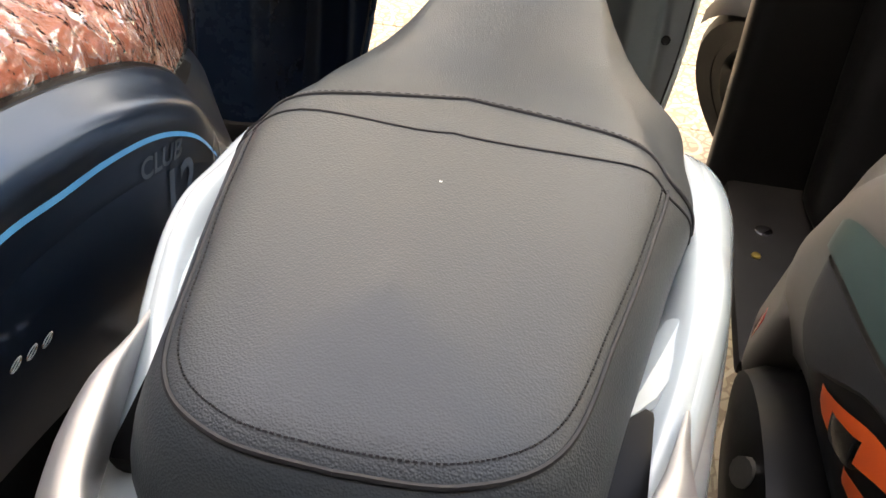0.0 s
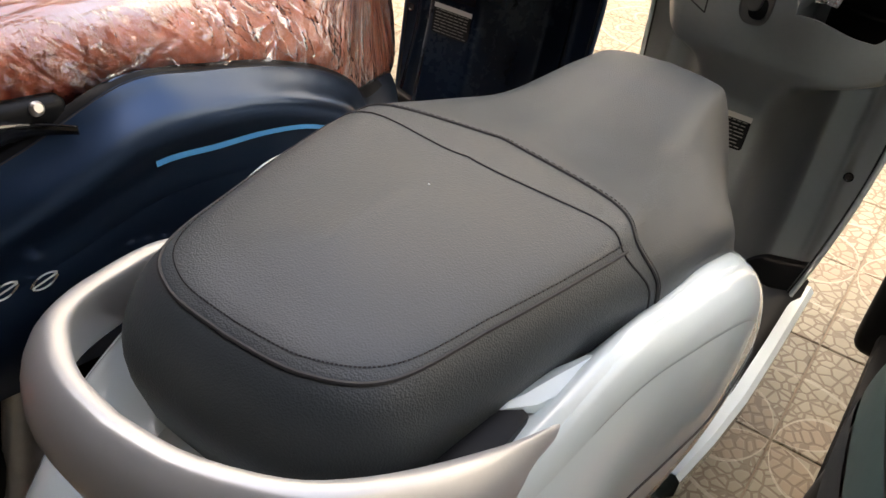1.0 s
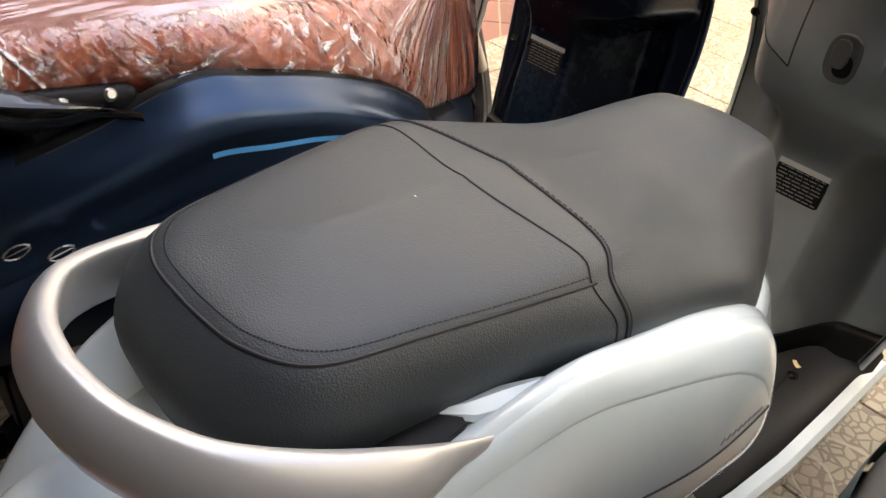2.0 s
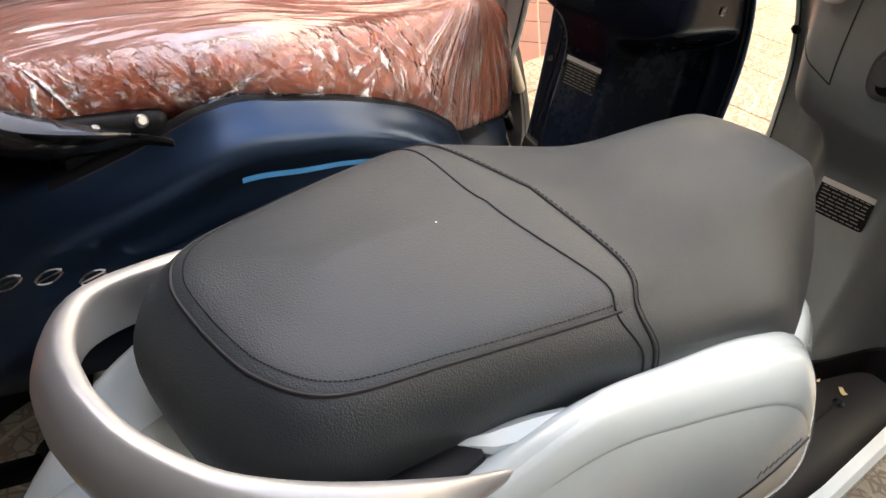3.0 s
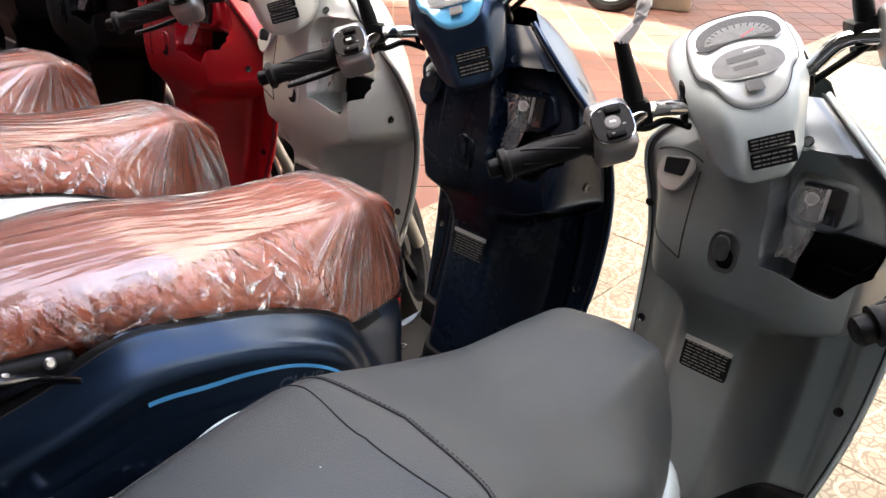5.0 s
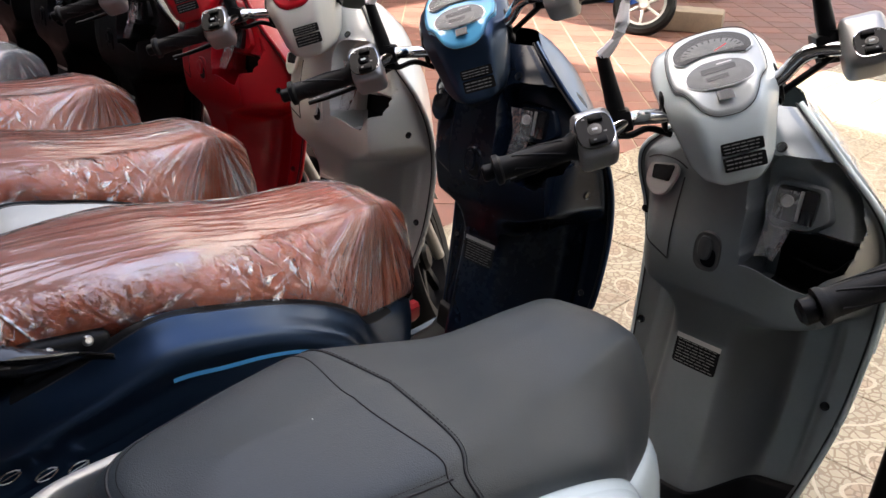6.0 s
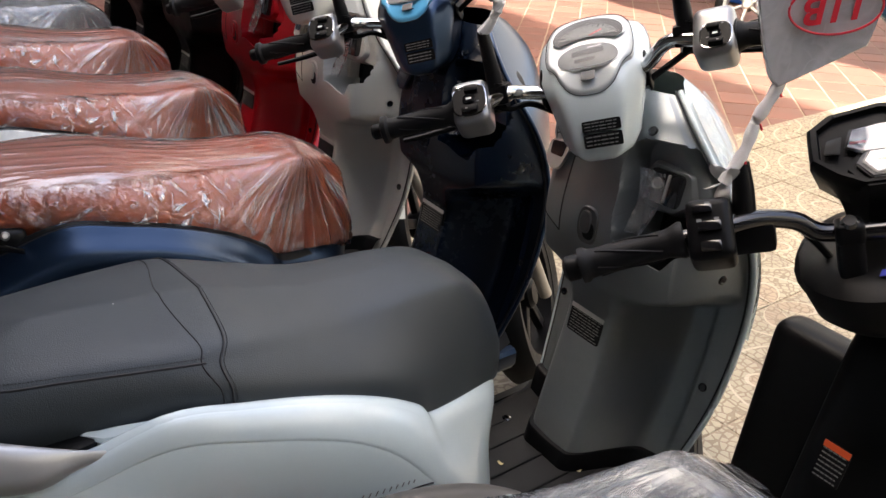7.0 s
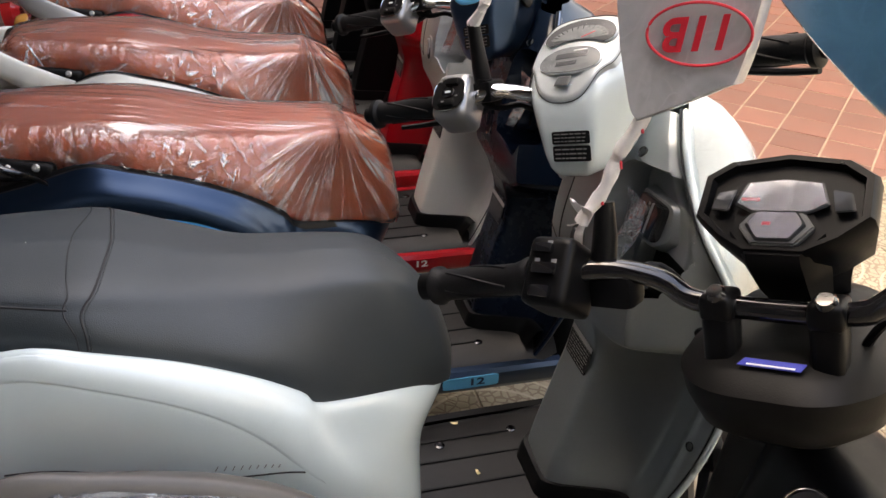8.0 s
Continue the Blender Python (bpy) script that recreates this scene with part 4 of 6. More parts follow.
    part("key_shutter", box(0.019, 0.050, 0.012, 0.003, km @ pose(0.020, 0, 0.006)), GLOSS_BLACK, key, "black shutter lid")
    part("key_hole", turned([(0.0, 0.0), (0.007, 0.0), (0.009, 0.003), (0.009, -0.003)], 18, km @ pose(-0.012, 0.004, 0.007)), STEEL, key)
    for kx, ky in ((-0.004, 0.018), (-0.022, 0.010), (-0.022, -0.004), (-0.022, -0.016)):
        part("key_mark", box(0.003, 0.004, 0.0006, 0, km @ pose(kx, ky, 0.0066)), LABEL_GREY, key, smooth=False)
    bag = [[Vector((u * (0.024 - 0.010 * v) + 0.006 * math.sin(3 * v), -0.105 * v, 0.010 + 0.006 * math.sin(5 * v + 3 * u) * (0.4 + v))) for u in (-1, -0.5, 0, 0.5, 1)] for v in [i / 8 for i in range(9)]]
    part("key_bag", skin([[km @ (p + Vector((-0.02, 0.022, 0.008))) for p in r] for r in bag], False), BAG, shield, "clear plastic key bag")
    # painted rim and front apron
    n = 48
    rim = []
    for side in (1, -1):
        pts = []
        for i in range(n + 1):
            z = 0.245 + (0.955 - 0.245) * i / n
            pts.append(Vector((shield_x(side, z) + side * 0.0045, shield_edge(z) + 0.0045, z)))
        part("rim", tube(pts, 0.0048, 10), paint, shield, "painted shield edge")
        part("rim_gap", tube([p + Vector((-side * 0.0055, -0.0050, 0)) for p in pts], 0.0015, 6), STITCH, shield)
    rows = []
    for j in range(31):
        z = 0.235 + (0.97 - 0.235) * j / 30
        w = shield_w(z) - 0.002
        ye = shield_edge(z) + 0.005
        bulge = curve_of(((0.23, 0.03), (0.40, 0.03), (0.58, 0.032), (0.72, 0.115), (0.80, 0.158), (0.88, 0.163), (0.93, 0.11), (0.97, 0.03)), z)
        rows.append([Vector((0.010 + math.sin(a) * w, ye + bulge * max(math.cos(a), 0.0) ** 1.8, z)) for a in [math.pi / 2 * (i / 16 - 1) for i in range(33)]])
    apron = part("front_apron", skin(rows, False), paint, root, style["paint_label"])
    if style.get("apron_film"):
        part("apron_film", skin([[p + Vector((0.004 * math.copysign(1, p.x), 0.006, 0)) for p in r[20:32]] for r in rows[14:30]], False), FILM_SOFT, apron, "clear protective film")
    # steering head cover
    head = STEER @ pose(0.013, 0, -0.003)
    cover_rows = []
    for z, wx, yb, yf in ((-0.128, 0.030, 0.005, 0.07), (-0.125, 0.046, -0.008, 0.09), (-0.118, 0.051, -0.013, 0.10), (-0.09, 0.058, -0.016, 0.13), (-0.05, 0.067, -0.019, 0.155), (-0.02, 0.075, -0.018, 0.17), (0.0, 0.081, -0.008, 0.18), (0.016, 0.083, 0.011, 0.18), (0.032, 0.082, 0.033, 0.175), (0.046, 0.077, 0.053, 0.17), (0.056, 0.068, 0.071, 0.16), (0.062, 0.050, 0.088, 0.15), (0.064, 0.015, 0.110, 0.13)):
        plan = rounded([(-0.60 * wx, yb), (0.60 * wx, yb), (wx, yb + 0.24 * (yf - yb)), (wx, yb + 0.62 * (yf - yb)), (0.62 * wx, yf), (-0.62 * wx, yf), (-wx, yb + 0.62 * (yf - yb)), (-wx, yb + 0.24 * (yf - yb))], 0.17 * wx)
        cover_rows.append([head @ Vector((x, y, z + (0.016 * min(abs(x) / 0.05, 1.2) if z < -0.11 else 0.0))) for x, y in plan])
    cover = part("handlebar_cover", skin(cover_rows, True, True), style["head"], root, style["head_label"])
    for sx in (-1, 1):
        part("bar_opening", turned([(0.0, 0.002), (0.016, 0.002), (0.020, 0.0), (0.021, -0.004)], 24, head @ pose(sx * 0.0795, 0.052, -0.010, 0, sx * 86, 0) @ Matrix.Diagonal((1.5, 1.0, 1.0, 1))), BLACK, cover, "dark opening round the bar")
    fm = head @ pose(0.008, -0.0200, -0.078, 90 - 3, 0, 0)
    for k, h in ((0.0115, 0.017), (-0.0095, 0.021)):
        printed_label(cover, fm @ pose(0, k, 0), 0.056, h, 3, head=False)
    dm = head @ pose(0, 0.029, 0.034, 39, 0, 0)
    half_w = ((-0.068, 0.0), (-0.0665, 0.017), (-0.059, 0.031), (-0.046, 0.040), (-0.034, 0.045), (-0.025, 0.051), (-0.016, 0.058), (0.004, 0.061), (0.026, 0.060), (0.044, 0.056), (0.057, 0.045), (0.064, 0.026), (0.066, 0.0))

    def mirrored(keys, f=1.0, n=44):
        pts = [curve_at([(y, x) for y, x in keys], i / n) for i in range(n + 1)]
        return [(p.y * f, p.x) for p in pts] + [(-p.y * f, p.x) for p in pts[-2:0:-1]]
    out_ = mirrored(half_w)
    ring = part("dash_ring", skin([[dm @ Vector((x * f, 0.001 + (y - 0.001) * f, z - 10 * min(y * f + 0.034, 0) ** 2 - 9 * max(abs(x * f) - 0.042, 0) ** 2)) for x, y in out_] for f, z in ((1.06, -0.026), (1.05, -0.001), (1.03, 0.0020), (0.99, 0.0034), (0.945, 0.0036), (0.0, 0.0036))], True), style["dash"], cover, style["dash_label"])
    part("ring_gap", tube([dm @ Vector((x * 1.055, 0.001 + (y - 0.001) * 1.055, 0.0015 - 10 * min(y * 1.055 + 0.034, 0) ** 2 - 9 * max(abs(x * 1.055) - 0.042, 0) ** 2)) for x, y in out_ + out_[:1]], 0.0006, 5), STITCH, ring, "fine gap round the dash")
    # speedometer: wide window with an arched lower edge
    arch = [(0.052 * math.cos(a), 0.0285 + 0.0315 * math.sin(a)) for a in [radians(-14 + 208 * i / 24) for i in range(25)]]
    arch += [(x, 0.0225 - 0.012 * (x / 0.050) ** 2) for x in [-0.047 + 0.094 * (i + 1) / 14 for i in range(13)]]
    part("window_frame", plate([(x * 1.035, 0.030 + (y - 0.030) * 1.05) for x, y in arch], 0.0022, 0.0008, dm @ pose(0, 0, 0.0042)), WINDOW_RIM, ring, "bright window rim")
    dial = part("speedometer", plate(arch, 0.0012, 0, dm @ pose(0, 0, 0.0054)), DIAL_BACK, ring, "glassy arched speedometer window")
    part("dial_face", plate([(0.042 * math.cos(a), 0.0225 + 0.0245 * math.sin(a)) for a in [radians(180 * i / 20) for i in range(21)]], 0.0005, 0, dm @ pose(0, 0.001, 0.0064)), DIAL_FACE, dial, "pale printed dial")
    part("dial_glass", dome_of(arch, 0.0022, dm @ pose(0, 0, 0.0062)), CLEAR, ring, "clear dial glass")
    for k in range(13):
        a = radians(168 - 13 * k)
        part("dial_tick", box(0.0011, 0.0042 if k % 2 else 0.006, 0.0004, 0, dm @ pose(0.037 * math.cos(a), 0.0245 + 0.0205 * math.sin(a), 0.0068, 0, 0, math.degrees(a) - 90)), LABEL_BLACK, dial, smooth=False)
    part("needle", box(0.020, 0.0014, 0.0004, 0, dm @ pose(0.012, 0.030, 0.0070, 0, 0, 25)), RED_INK, dial)
    # almond window below
    almond = [(0.044 * math.copysign(abs(math.cos(a)) ** 0.8, math.cos(a)), -0.013 + (0.023 if math.sin(a) > 0 else 0.0225) * math.copysign(abs(math.sin(a)) ** 0.95, math.sin(a)) - 0.004 * math.cos(a) ** 2) for a in [math.tau * i / 40 for i in range(40)]]
    part("window_frame", plate([(x * 1.045, -0.013 + (y + 0.013) * 1.07) for x, y in almond], 0.0022, 0.0008, dm @ pose(0, 0, 0.0042)), WINDOW_RIM, ring, "bright window rim")
    lens = part("dash_lens", plate(almond, 0.0014, 0, dm @ pose(0, 0, 0.0054)), DIAL_FACE, ring, "glassy almond-shaped display window")
    part("display_glass", dome_of(almond, 0.0028, dm @ pose(0, 0, 0.0062)), CLEAR, ring, "clear domed display glass")
    for bx, by, bw, bh, mt in ((0.0, -0.006, 0.046, 0.009, DIAL_BACK), (-0.004, -0.020, 0.030, 0.007, DIAL_BACK), (0.010, 0.003, 0.020, 0.0018, PAPER)):
        part("display_bar", box(bw, bh, 0.0005, 0, dm @ pose(bx, by, 0.0064, 0, 0, 3)), mt, lens, smooth=False)
    part("dash_badge", box(0.020, 0.016, 0.0012, 0.0004, dm @ pose(0.0, -0.0485, 0.0030)), HOOK_GREY, ring)
    part("badge_edge", box(0.016, 0.012, 0.0006, 0, dm @ pose(0.0, -0.0485, 0.0038)), DIAL_BACK, ring, smooth=False)
    # handlebar
    keys = [(-0.20, -0.006, -0.018), (-0.15, 0.002, -0.014), (-0.115, 0.012, -0.004), (-0.085, 0.035, -0.012), (0.0, 0.05, -0.03), (0.085, 0.035, -0.006), (0.125, 0.014, 0.024), (0.172, 0.002, 0.021), (0.224, -0.006, 0.016)]
    bar = part("handlebar", tube([STEER @ p for p in smooth_path(keys, 40)], 0.0105, 14), CHROME, root, "bent chromed handlebar tube")
    for side in (-1, 1):
        at = grip_and_switch(bar, side, style)
        part("cable", tube(smooth_path([at(0.15, 0.02, -0.015), at(0.12, 0.03, -0.03), at(0.09, 0.045, -0.03), at(0.06, 0.06, -0.05)], 12), 0.005, 8), BLACK, bar, "black cable")
    if style.get("tape"):
        top = STEER @ Vector((-0.128, 0.012, 0.004)) + Vector((-0.028, -0.012, 0.080))
        pts = [top + Vector((0.045 * t + 0.008 * math.sin(9 * t), 0.05 * t, 0.16 * t)) for t in [i / 14 for i in range(15)]]
        part("tie_tape", tube(pts, [0.0095 - 0.003 * math.sin(i * 0.8) ** 2 for i in range(15)], 9), TAPE, bar, "twisted white tie tape")
    # running gear
    front = [wheel(root, "front_wheel", 1.08, 0.235, 0.235, 0.09, style.get("rim", BLACK))]
    wheel(root, "rear_wheel", -0.20, 0.235, 0.235, 0.10, style.get("rim", BLACK))
    fend = [[Vector((0.062 * u * (1 - 0.1 * abs(u)), 1.08 + math.sin(a) * (0.262 - 0.03 * u * u), 0.235 + math.cos(a) * (0.262 - 0.03 * u * u))) for u in (-1, -0.8, -0.4, 0, 0.4, 0.8, 1)] for a in [radians(-70 + 8 * k) for k in range(18)]]
    front.append(part("front_fender", skin(fend, False), paint, root))
    for side in (1, -1):
        front.append(part("fork_leg", tube([(side * 0.062, 1.06, 0.235), (side * 0.062, 0.98, 0.40), (side * 0.06, 0.90, 0.58)], 0.016, 12), STEEL, root))
    steered(front, STEER_AT)
    part("engine_case", box(0.24, 0.46, 0.20, 0.05, pose(0.0, 0.02, 0.30), 4), BLACK, root, "black engine casing")
    part("underframe", box(0.22, 0.5, 0.08, 0.02, pose(0, 0.60, 0.215)), BLACK, root)
    for side in (1, -1):
        part("centre_stand", tube([(side * 0.06, 0.22, 0.24), (side * 0.13, 0.16, 0.02), (side * 0.17, 0.14, 0.008)], 0.012, 10), BLACK, root)
        part("shock_absorber", tube([(side * 0.11, -0.19, 0.28), (side * 0.11, -0.12, 0.55)], 0.022, 12), STEEL, root)
    part("footpeg", tube([(0.17, 0.16, 0.38), (0.235, 0.14, 0.40)], 0.012, 12), STEEL, root, "folded steel footpeg")
    return root


def lip(x):
    """Height of the pocket's front lip."""
    return 0.733 - 0.010 * step(0.07, 0.135, x) + 0.034 * step(0.150, 0.182, x)


def pocket_arch(x, z):
    """1 inside the open glove pocket, falling to 0 at its rounded edge."""
    u, v = (x - 0.1175 + 0.30 * max(z - 0.808, 0)) / 0.0735, (z - 0.806) / 0.090
    return step(1.0, 0.92, (abs(u) ** 3.2 + abs(v) ** 3.2) ** (1 / 3.2))


@functools.lru_cache(maxsize=None)
def shield_grid():
    """Rows from the foot up: (place, belongs to the pocket's well). A run of rows follows the pocket's lip and dips behind it."""
    grid = []
    heights = [(0.262 + (0.730 - 0.262) * j / 140, 0) for j in range(141)]
    heights += [(0.730, k) for k in (1, 2, 3, 4)] + [(0.7325 + (0.95 - 0.7325) * j / 66, 5) for j in range(67)]
    for z0, stage in heights:
        row = []
        for i in range(181):
            x = shield_x(i / 90 - 1, z0)
            bend = (lip(x) - 0.730) * step(0.03, 0.065, x)
            z = z0 + bend * max(1 - abs(z0 - 0.730) / 0.06, 0.0)
            arch = pocket_arch(x, max(z, 0.745)) if x > 0.03 and stage else 0.0
            deep, fall = ((0, 0), (0.004, -0.001), (0.009, -0.040), (0.085, -0.040), (0.088, 0.0))[stage] if stage < 5 else (0, 0)
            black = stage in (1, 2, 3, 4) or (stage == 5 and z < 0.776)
            # black also covers the grey right wall, painting in its shade
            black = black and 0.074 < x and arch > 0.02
            if stage == 5:
                well = step(0.790, 0.772, z) * step(0.066, 0.080, x)
                deep = 0.044 + 0.018 * step(0.895, 0.80, z) + 0.030 * well
            row.append((Vector((x, shield_y(x, z) + deep * arch, z + fall * arch)), black))
        grid.append(row)
    return grid


def shield_mesh(well):
    """The leg shield's inner face without the pocket's well, or that well alone."""
    bm = bmesh.new()
    grid, made = shield_grid(), {}

    def vert(j, i):
        if (j, i) not in made:
            made[j, i] = bm.verts.new(grid[j][i][0])
        return made[j, i]
    for j in range(len(grid) - 1):
        for i in range(180):
            corners = ((j, i), (j, i + 1), (j + 1, i + 1), (j + 1, i))
            if all(grid[a][b][1] for a, b in corners) == well:
                bm.faces.new([vert(a, b) for a, b in corners])
    return bm


WRAP = Shell([
    SEAT.levels[0],
    tuple((x * 1.03, y - 0.02 * (i < 3), z) for i, (x, y, z) in enumerate(SEAT.levels[1])),
    tuple((x * 1.02 + 0.008 * step(6, 9, i) * (i < 12), y - 0.02 * (i < 3) + 0.01 * (i > 10), z + (0.0, 0, 0, 0, 0, 0.001, 0.008, 0.012, 0.012, 0.010, 0.014, 0.020, 0.020)[i]) for i, (x, y, z) in enumerate(SEAT.levels[2])),
    tuple((x, y, z + (0.002, 0.002, 0.002, 0.002, 0.002, 0.001, 0.007, 0.010, 0.008, 0.006, 0.010, 0.018, 0.018)[i]) for i, (x, y, z) in enumerate(SEAT.levels[3])),
    tuple((x, y, z + (0.002, 0.002, 0.002, 0.002, 0.002, 0.002, 0.006, 0.008, 0.006, 0.004, 0.007, 0.014, 0.014)[i]) for i, (x, y, z) in enumerate(SEAT.levels[4])),
])


WRAP_ROWS, WRAP_STEPS = 56, 190


@functools.lru_cache(maxsize=None)
def wrap_grid():
    """The film's undisturbed sheet: places and outward directions."""
    n = 2 * WRAP_STEPS
    grid = []
    for r in range(WRAP_ROWS + 1):
        half = [WRAP.at(i / WRAP_STEPS, 4.0 * r / WRAP_ROWS) for i in range(WRAP_STEPS + 1)]
        half[0].x = half[-1].x = 0.0
        grid.append(half + [Vector((-p.x, p.y, p.z)) for p in half[-2:0:-1]])
    outs = []
    for r in range(WRAP_ROWS + 1):
        a, b = grid[min(r + 1, WRAP_ROWS)], grid[max(r - 1, 0)]
        row = []
        for i in range(n):
            o = (grid[r][(i + 1) % n] - grid[r][i - 1]).cross(a[i] - b[i])
            if o.length < 1e-9 or r > WRAP_ROWS - 2:
                o = Vector((0, 0, 1))
            o.normalize()
            c = grid[r][i]
            row.append(o if o.dot(c - Vector((0, c.y * 0.85, 0.66))) > 0 else -o)
        outs.append(row)
    return grid, outs


def ridge(v):
    return max(1 - 2.6 * abs(noise.noise(v)), 0.0)


def inflate(seat, film, seed=0.0):
    """Loose film stretched over a seat: taut along the top, fanned creases at the nose, crumpled sides."""
    grid, outs = wrap_grid()
    n = 2 * WRAP_STEPS
    bm = bmesh.new()
    flow, drape, share = (bm.verts.layers.float_vector.new(k) for k in ("flow", "drape", "share"))
    vs = []
    for r in range(WRAP_ROWS + 1):
        l = 4.0 * r / WRAP_ROWS
        row = []
        for i in range(n if r < WRAP_ROWS else WRAP_STEPS + 1):
            p, o = grid[r][i], outs[r][i]
            side = -1 if i > WRAP_STEPS else 1
            dy, dz = p.y - 0.425, p.z - 0.783
            far = math.hypot(max(abs(p.x) - 0.05, 0) * 0.5, dy, dz)
            fan = math.atan2(-dz, -dy)
            near = step(0.30, 0.12, far) * step(0.2, 0.5, p.y) ** 0.5
            top = step(1.65, 2.85, l) * (1 - 0.9 * near * step(0.40, 0.43, p.y))
            nose = near * (1 - top) * min(far / 0.02, 1)
            rest = (1 - near) * (1 - top) * step(0.0, 0.35, l)
            folds = ridge(Vector((fan * 6.0, seed + side * 3, far * 2))) + 0.5 * ridge(Vector((fan * 10, seed + 5 * side, far * 3)))
            taut = ridge(Vector((p.x * 48, p.y * 1.3 + seed, 3.0))) + 0.6 * ridge(Vector((p.x * 105, p.y * 2.0 + seed, 8.0)))
            tilt = 0.5 + 1.3 * noise.noise(Vector((p.y * 6, p.z * 6, seed + side)))
            c, q = math.cos(tilt), math.sin(tilt)
            u, v = p.y * c - p.z * q, p.y * q + p.z * c
            crum = ridge(Vector((u * 34, v * 8, seed + side * 2))) + 0.7 * ridge(Vector((u * 75 + 4, v * 20, seed + side * 4))) + 0.5 * ridge(Vector((u * 14, v * 40, seed - side)))
            lift = 0.0025 + 0.0022 * folds * nose + 0.0005 * taut * top + 0.0030 * crum * rest
            vert = bm.verts.new(p + o * lift)
            vert[flow] = (fan, far, seed + side)
            vert[drape] = (p.x, p.y, seed)
            vert[share] = (nose, top, rest)
            row.append(vert)
        vs.append(row if r < WRAP_ROWS else [row[i] if i <= WRAP_STEPS else row[n - i] for i in range(n)])
    for a, b in zip(vs, vs[1:]):
        for i in range(n):
            quad = []
            for v in (a[i], a[(i + 1) % n], b[(i + 1) % n], b[i]):
                if v not in quad:
                    quad.append(v)
            if len(quad) > 2:
                bm.faces.new(quad)
    return part("film_cover", bm, film, seat, "crinkled clear plastic film")


# ---- ground ----
def tile_material():
    """Pressed stone tile: pebbled field, petals in two opposite corners."""
    m = material("pressed_stone_tile", (0.262, 0.232, 0.168), 0.55, vary=0.2, scale=2.5)
    nt = m.node_tree
    b = nt.nodes["Principled BSDF"]
    field = b.inputs["Base Color"].links[0].from_socket
    uv = nt.nodes.new("ShaderNodeUVMap")
    sep = nt.nodes.new("ShaderNodeSeparateXYZ")
    nt.links.new(uv.outputs[0], sep.inputs[0])

    def op(kind, a, b_=None, c=None):
        n = nt.nodes.new("ShaderNodeMath")
        n.operation = kind
        for k, v in enumerate((a, b_, c)):
            if v is None:
                continue
            if isinstance(v, (int, float)):
                n.inputs[k].default_value = v
            else:
                nt.links.new(v, n.inputs[k])
        return n.outputs[0]
    x, y = sep.outputs[0], sep.outputs[1]
    sign = op("SUBTRACT", op("MULTIPLY", op("GREATER_THAN", op("ADD", x, y), 0.0), 2.0), 1.0)
    a = op("SUBTRACT", 0.15, op("MULTIPLY", x, sign))
    c = op("SUBTRACT", 0.15, op("MULTIPLY", y, sign))
    r2 = op("ADD", op("MULTIPLY", a, a), op("MULTIPLY", c, c))
    r = op("SQRT", r2)
    petal = op("MULTIPLY", op("DIVIDE", op("MULTIPLY", op("MULTIPLY", a, c), 2.0), op("ADD", r2, 0.0004)), 0.135)
    f = op("SUBTRACT", r, petal)
    line = op("LESS_THAN", op("ABSOLUTE", f), 0.0055)
    ring = op("LESS_THAN", op("ABSOLUTE", op("SUBTRACT", r, 0.185)), 0.004)
    line = op("MAXIMUM", line, ring)
    inside = op("LESS_THAN", f, 0.0)
    vor = nt.nodes.new("ShaderNodeTexVoronoi")
    vor.feature = "DISTANCE_TO_EDGE"
    vor.inputs["Scale"].default_value = 42.0
    geo = nt.nodes.new("ShaderNodeNewGeometry")
    nt.links.new(geo.outputs["Position"], vor.inputs["Vector"])
    joint = op("LESS_THAN", vor.outputs["Distance"], 0.09)
    joint = op("MULTIPLY", joint, op("SUBTRACT", 1.0, line))

    def mix(fac, one, two):
        n = nt.nodes.new("ShaderNodeMix")
        n.data_type = "RGBA"
        nt.links.new(fac, n.inputs["Factor"])
        for socket, v in ((n.inputs["A"], one), (n.inputs["B"], two)):
            if isinstance(v, tuple):
                socket.default_value = (*v, 1)
            else:
                nt.links.new(v, socket)
        return n.outputs["Result"]
    info = nt.nodes.new("ShaderNodeObjectInfo")
    warm = mix(op("MULTIPLY", inside, 0.55), field, (0.245, 0.172, 0.118))
    dark = mix(op("MULTIPLY", joint, 0.85), warm, (0.15, 0.11, 0.075))
    pale = mix(op("MULTIPLY", line, 0.7), dark, (0.37, 0.325, 0.25))
    tint = nt.nodes.new("ShaderNodeHueSaturation")
    nt.links.new(op("MULTIPLY_ADD", info.outputs["Random"], 0.25, 0.88), tint.inputs["Value"])
    nt.links.new(pale, tint.inputs["Color"])
    nt.links.new(tint.outputs[0], b.inputs["Base Color"])
    bp = nt.nodes.new("ShaderNodeBump")
    bp.inputs["Strength"].default_value, bp.inputs["Distance"].default_value = 0.6, 0.002
    nt.links.new(op("ADD", op("MINIMUM", op("MULTIPLY", vor.outputs["Distance"], 4.0), 0.6), op("MULTIPLY", line, 0.6)), bp.inputs["Height"])
    nt.links.new(bp.outputs[0], b.inputs["Normal"])
    return m


def slab(w, d, h, gap):
    bm = box(w - gap, d - gap, h, 0, pose(0, 0, -h / 2))
    top = [e for e in bm.edges if all(v.co.z > -1e-6 for v in e.verts)]
    bmesh.ops.bevel(bm, geom=top, offset=0.002, segments=1, affect="EDGES")
    layer = bm.loops.layers.uv.new("UVMap")
    for f in bm.faces:
        for loop in f.loops:
            loop[layer].uv = (loop.vert.co.x, loop.vert.co.y)
    return bm


TILE, TILE_X, TILE_Y = 0.303, 0.245, 0.767


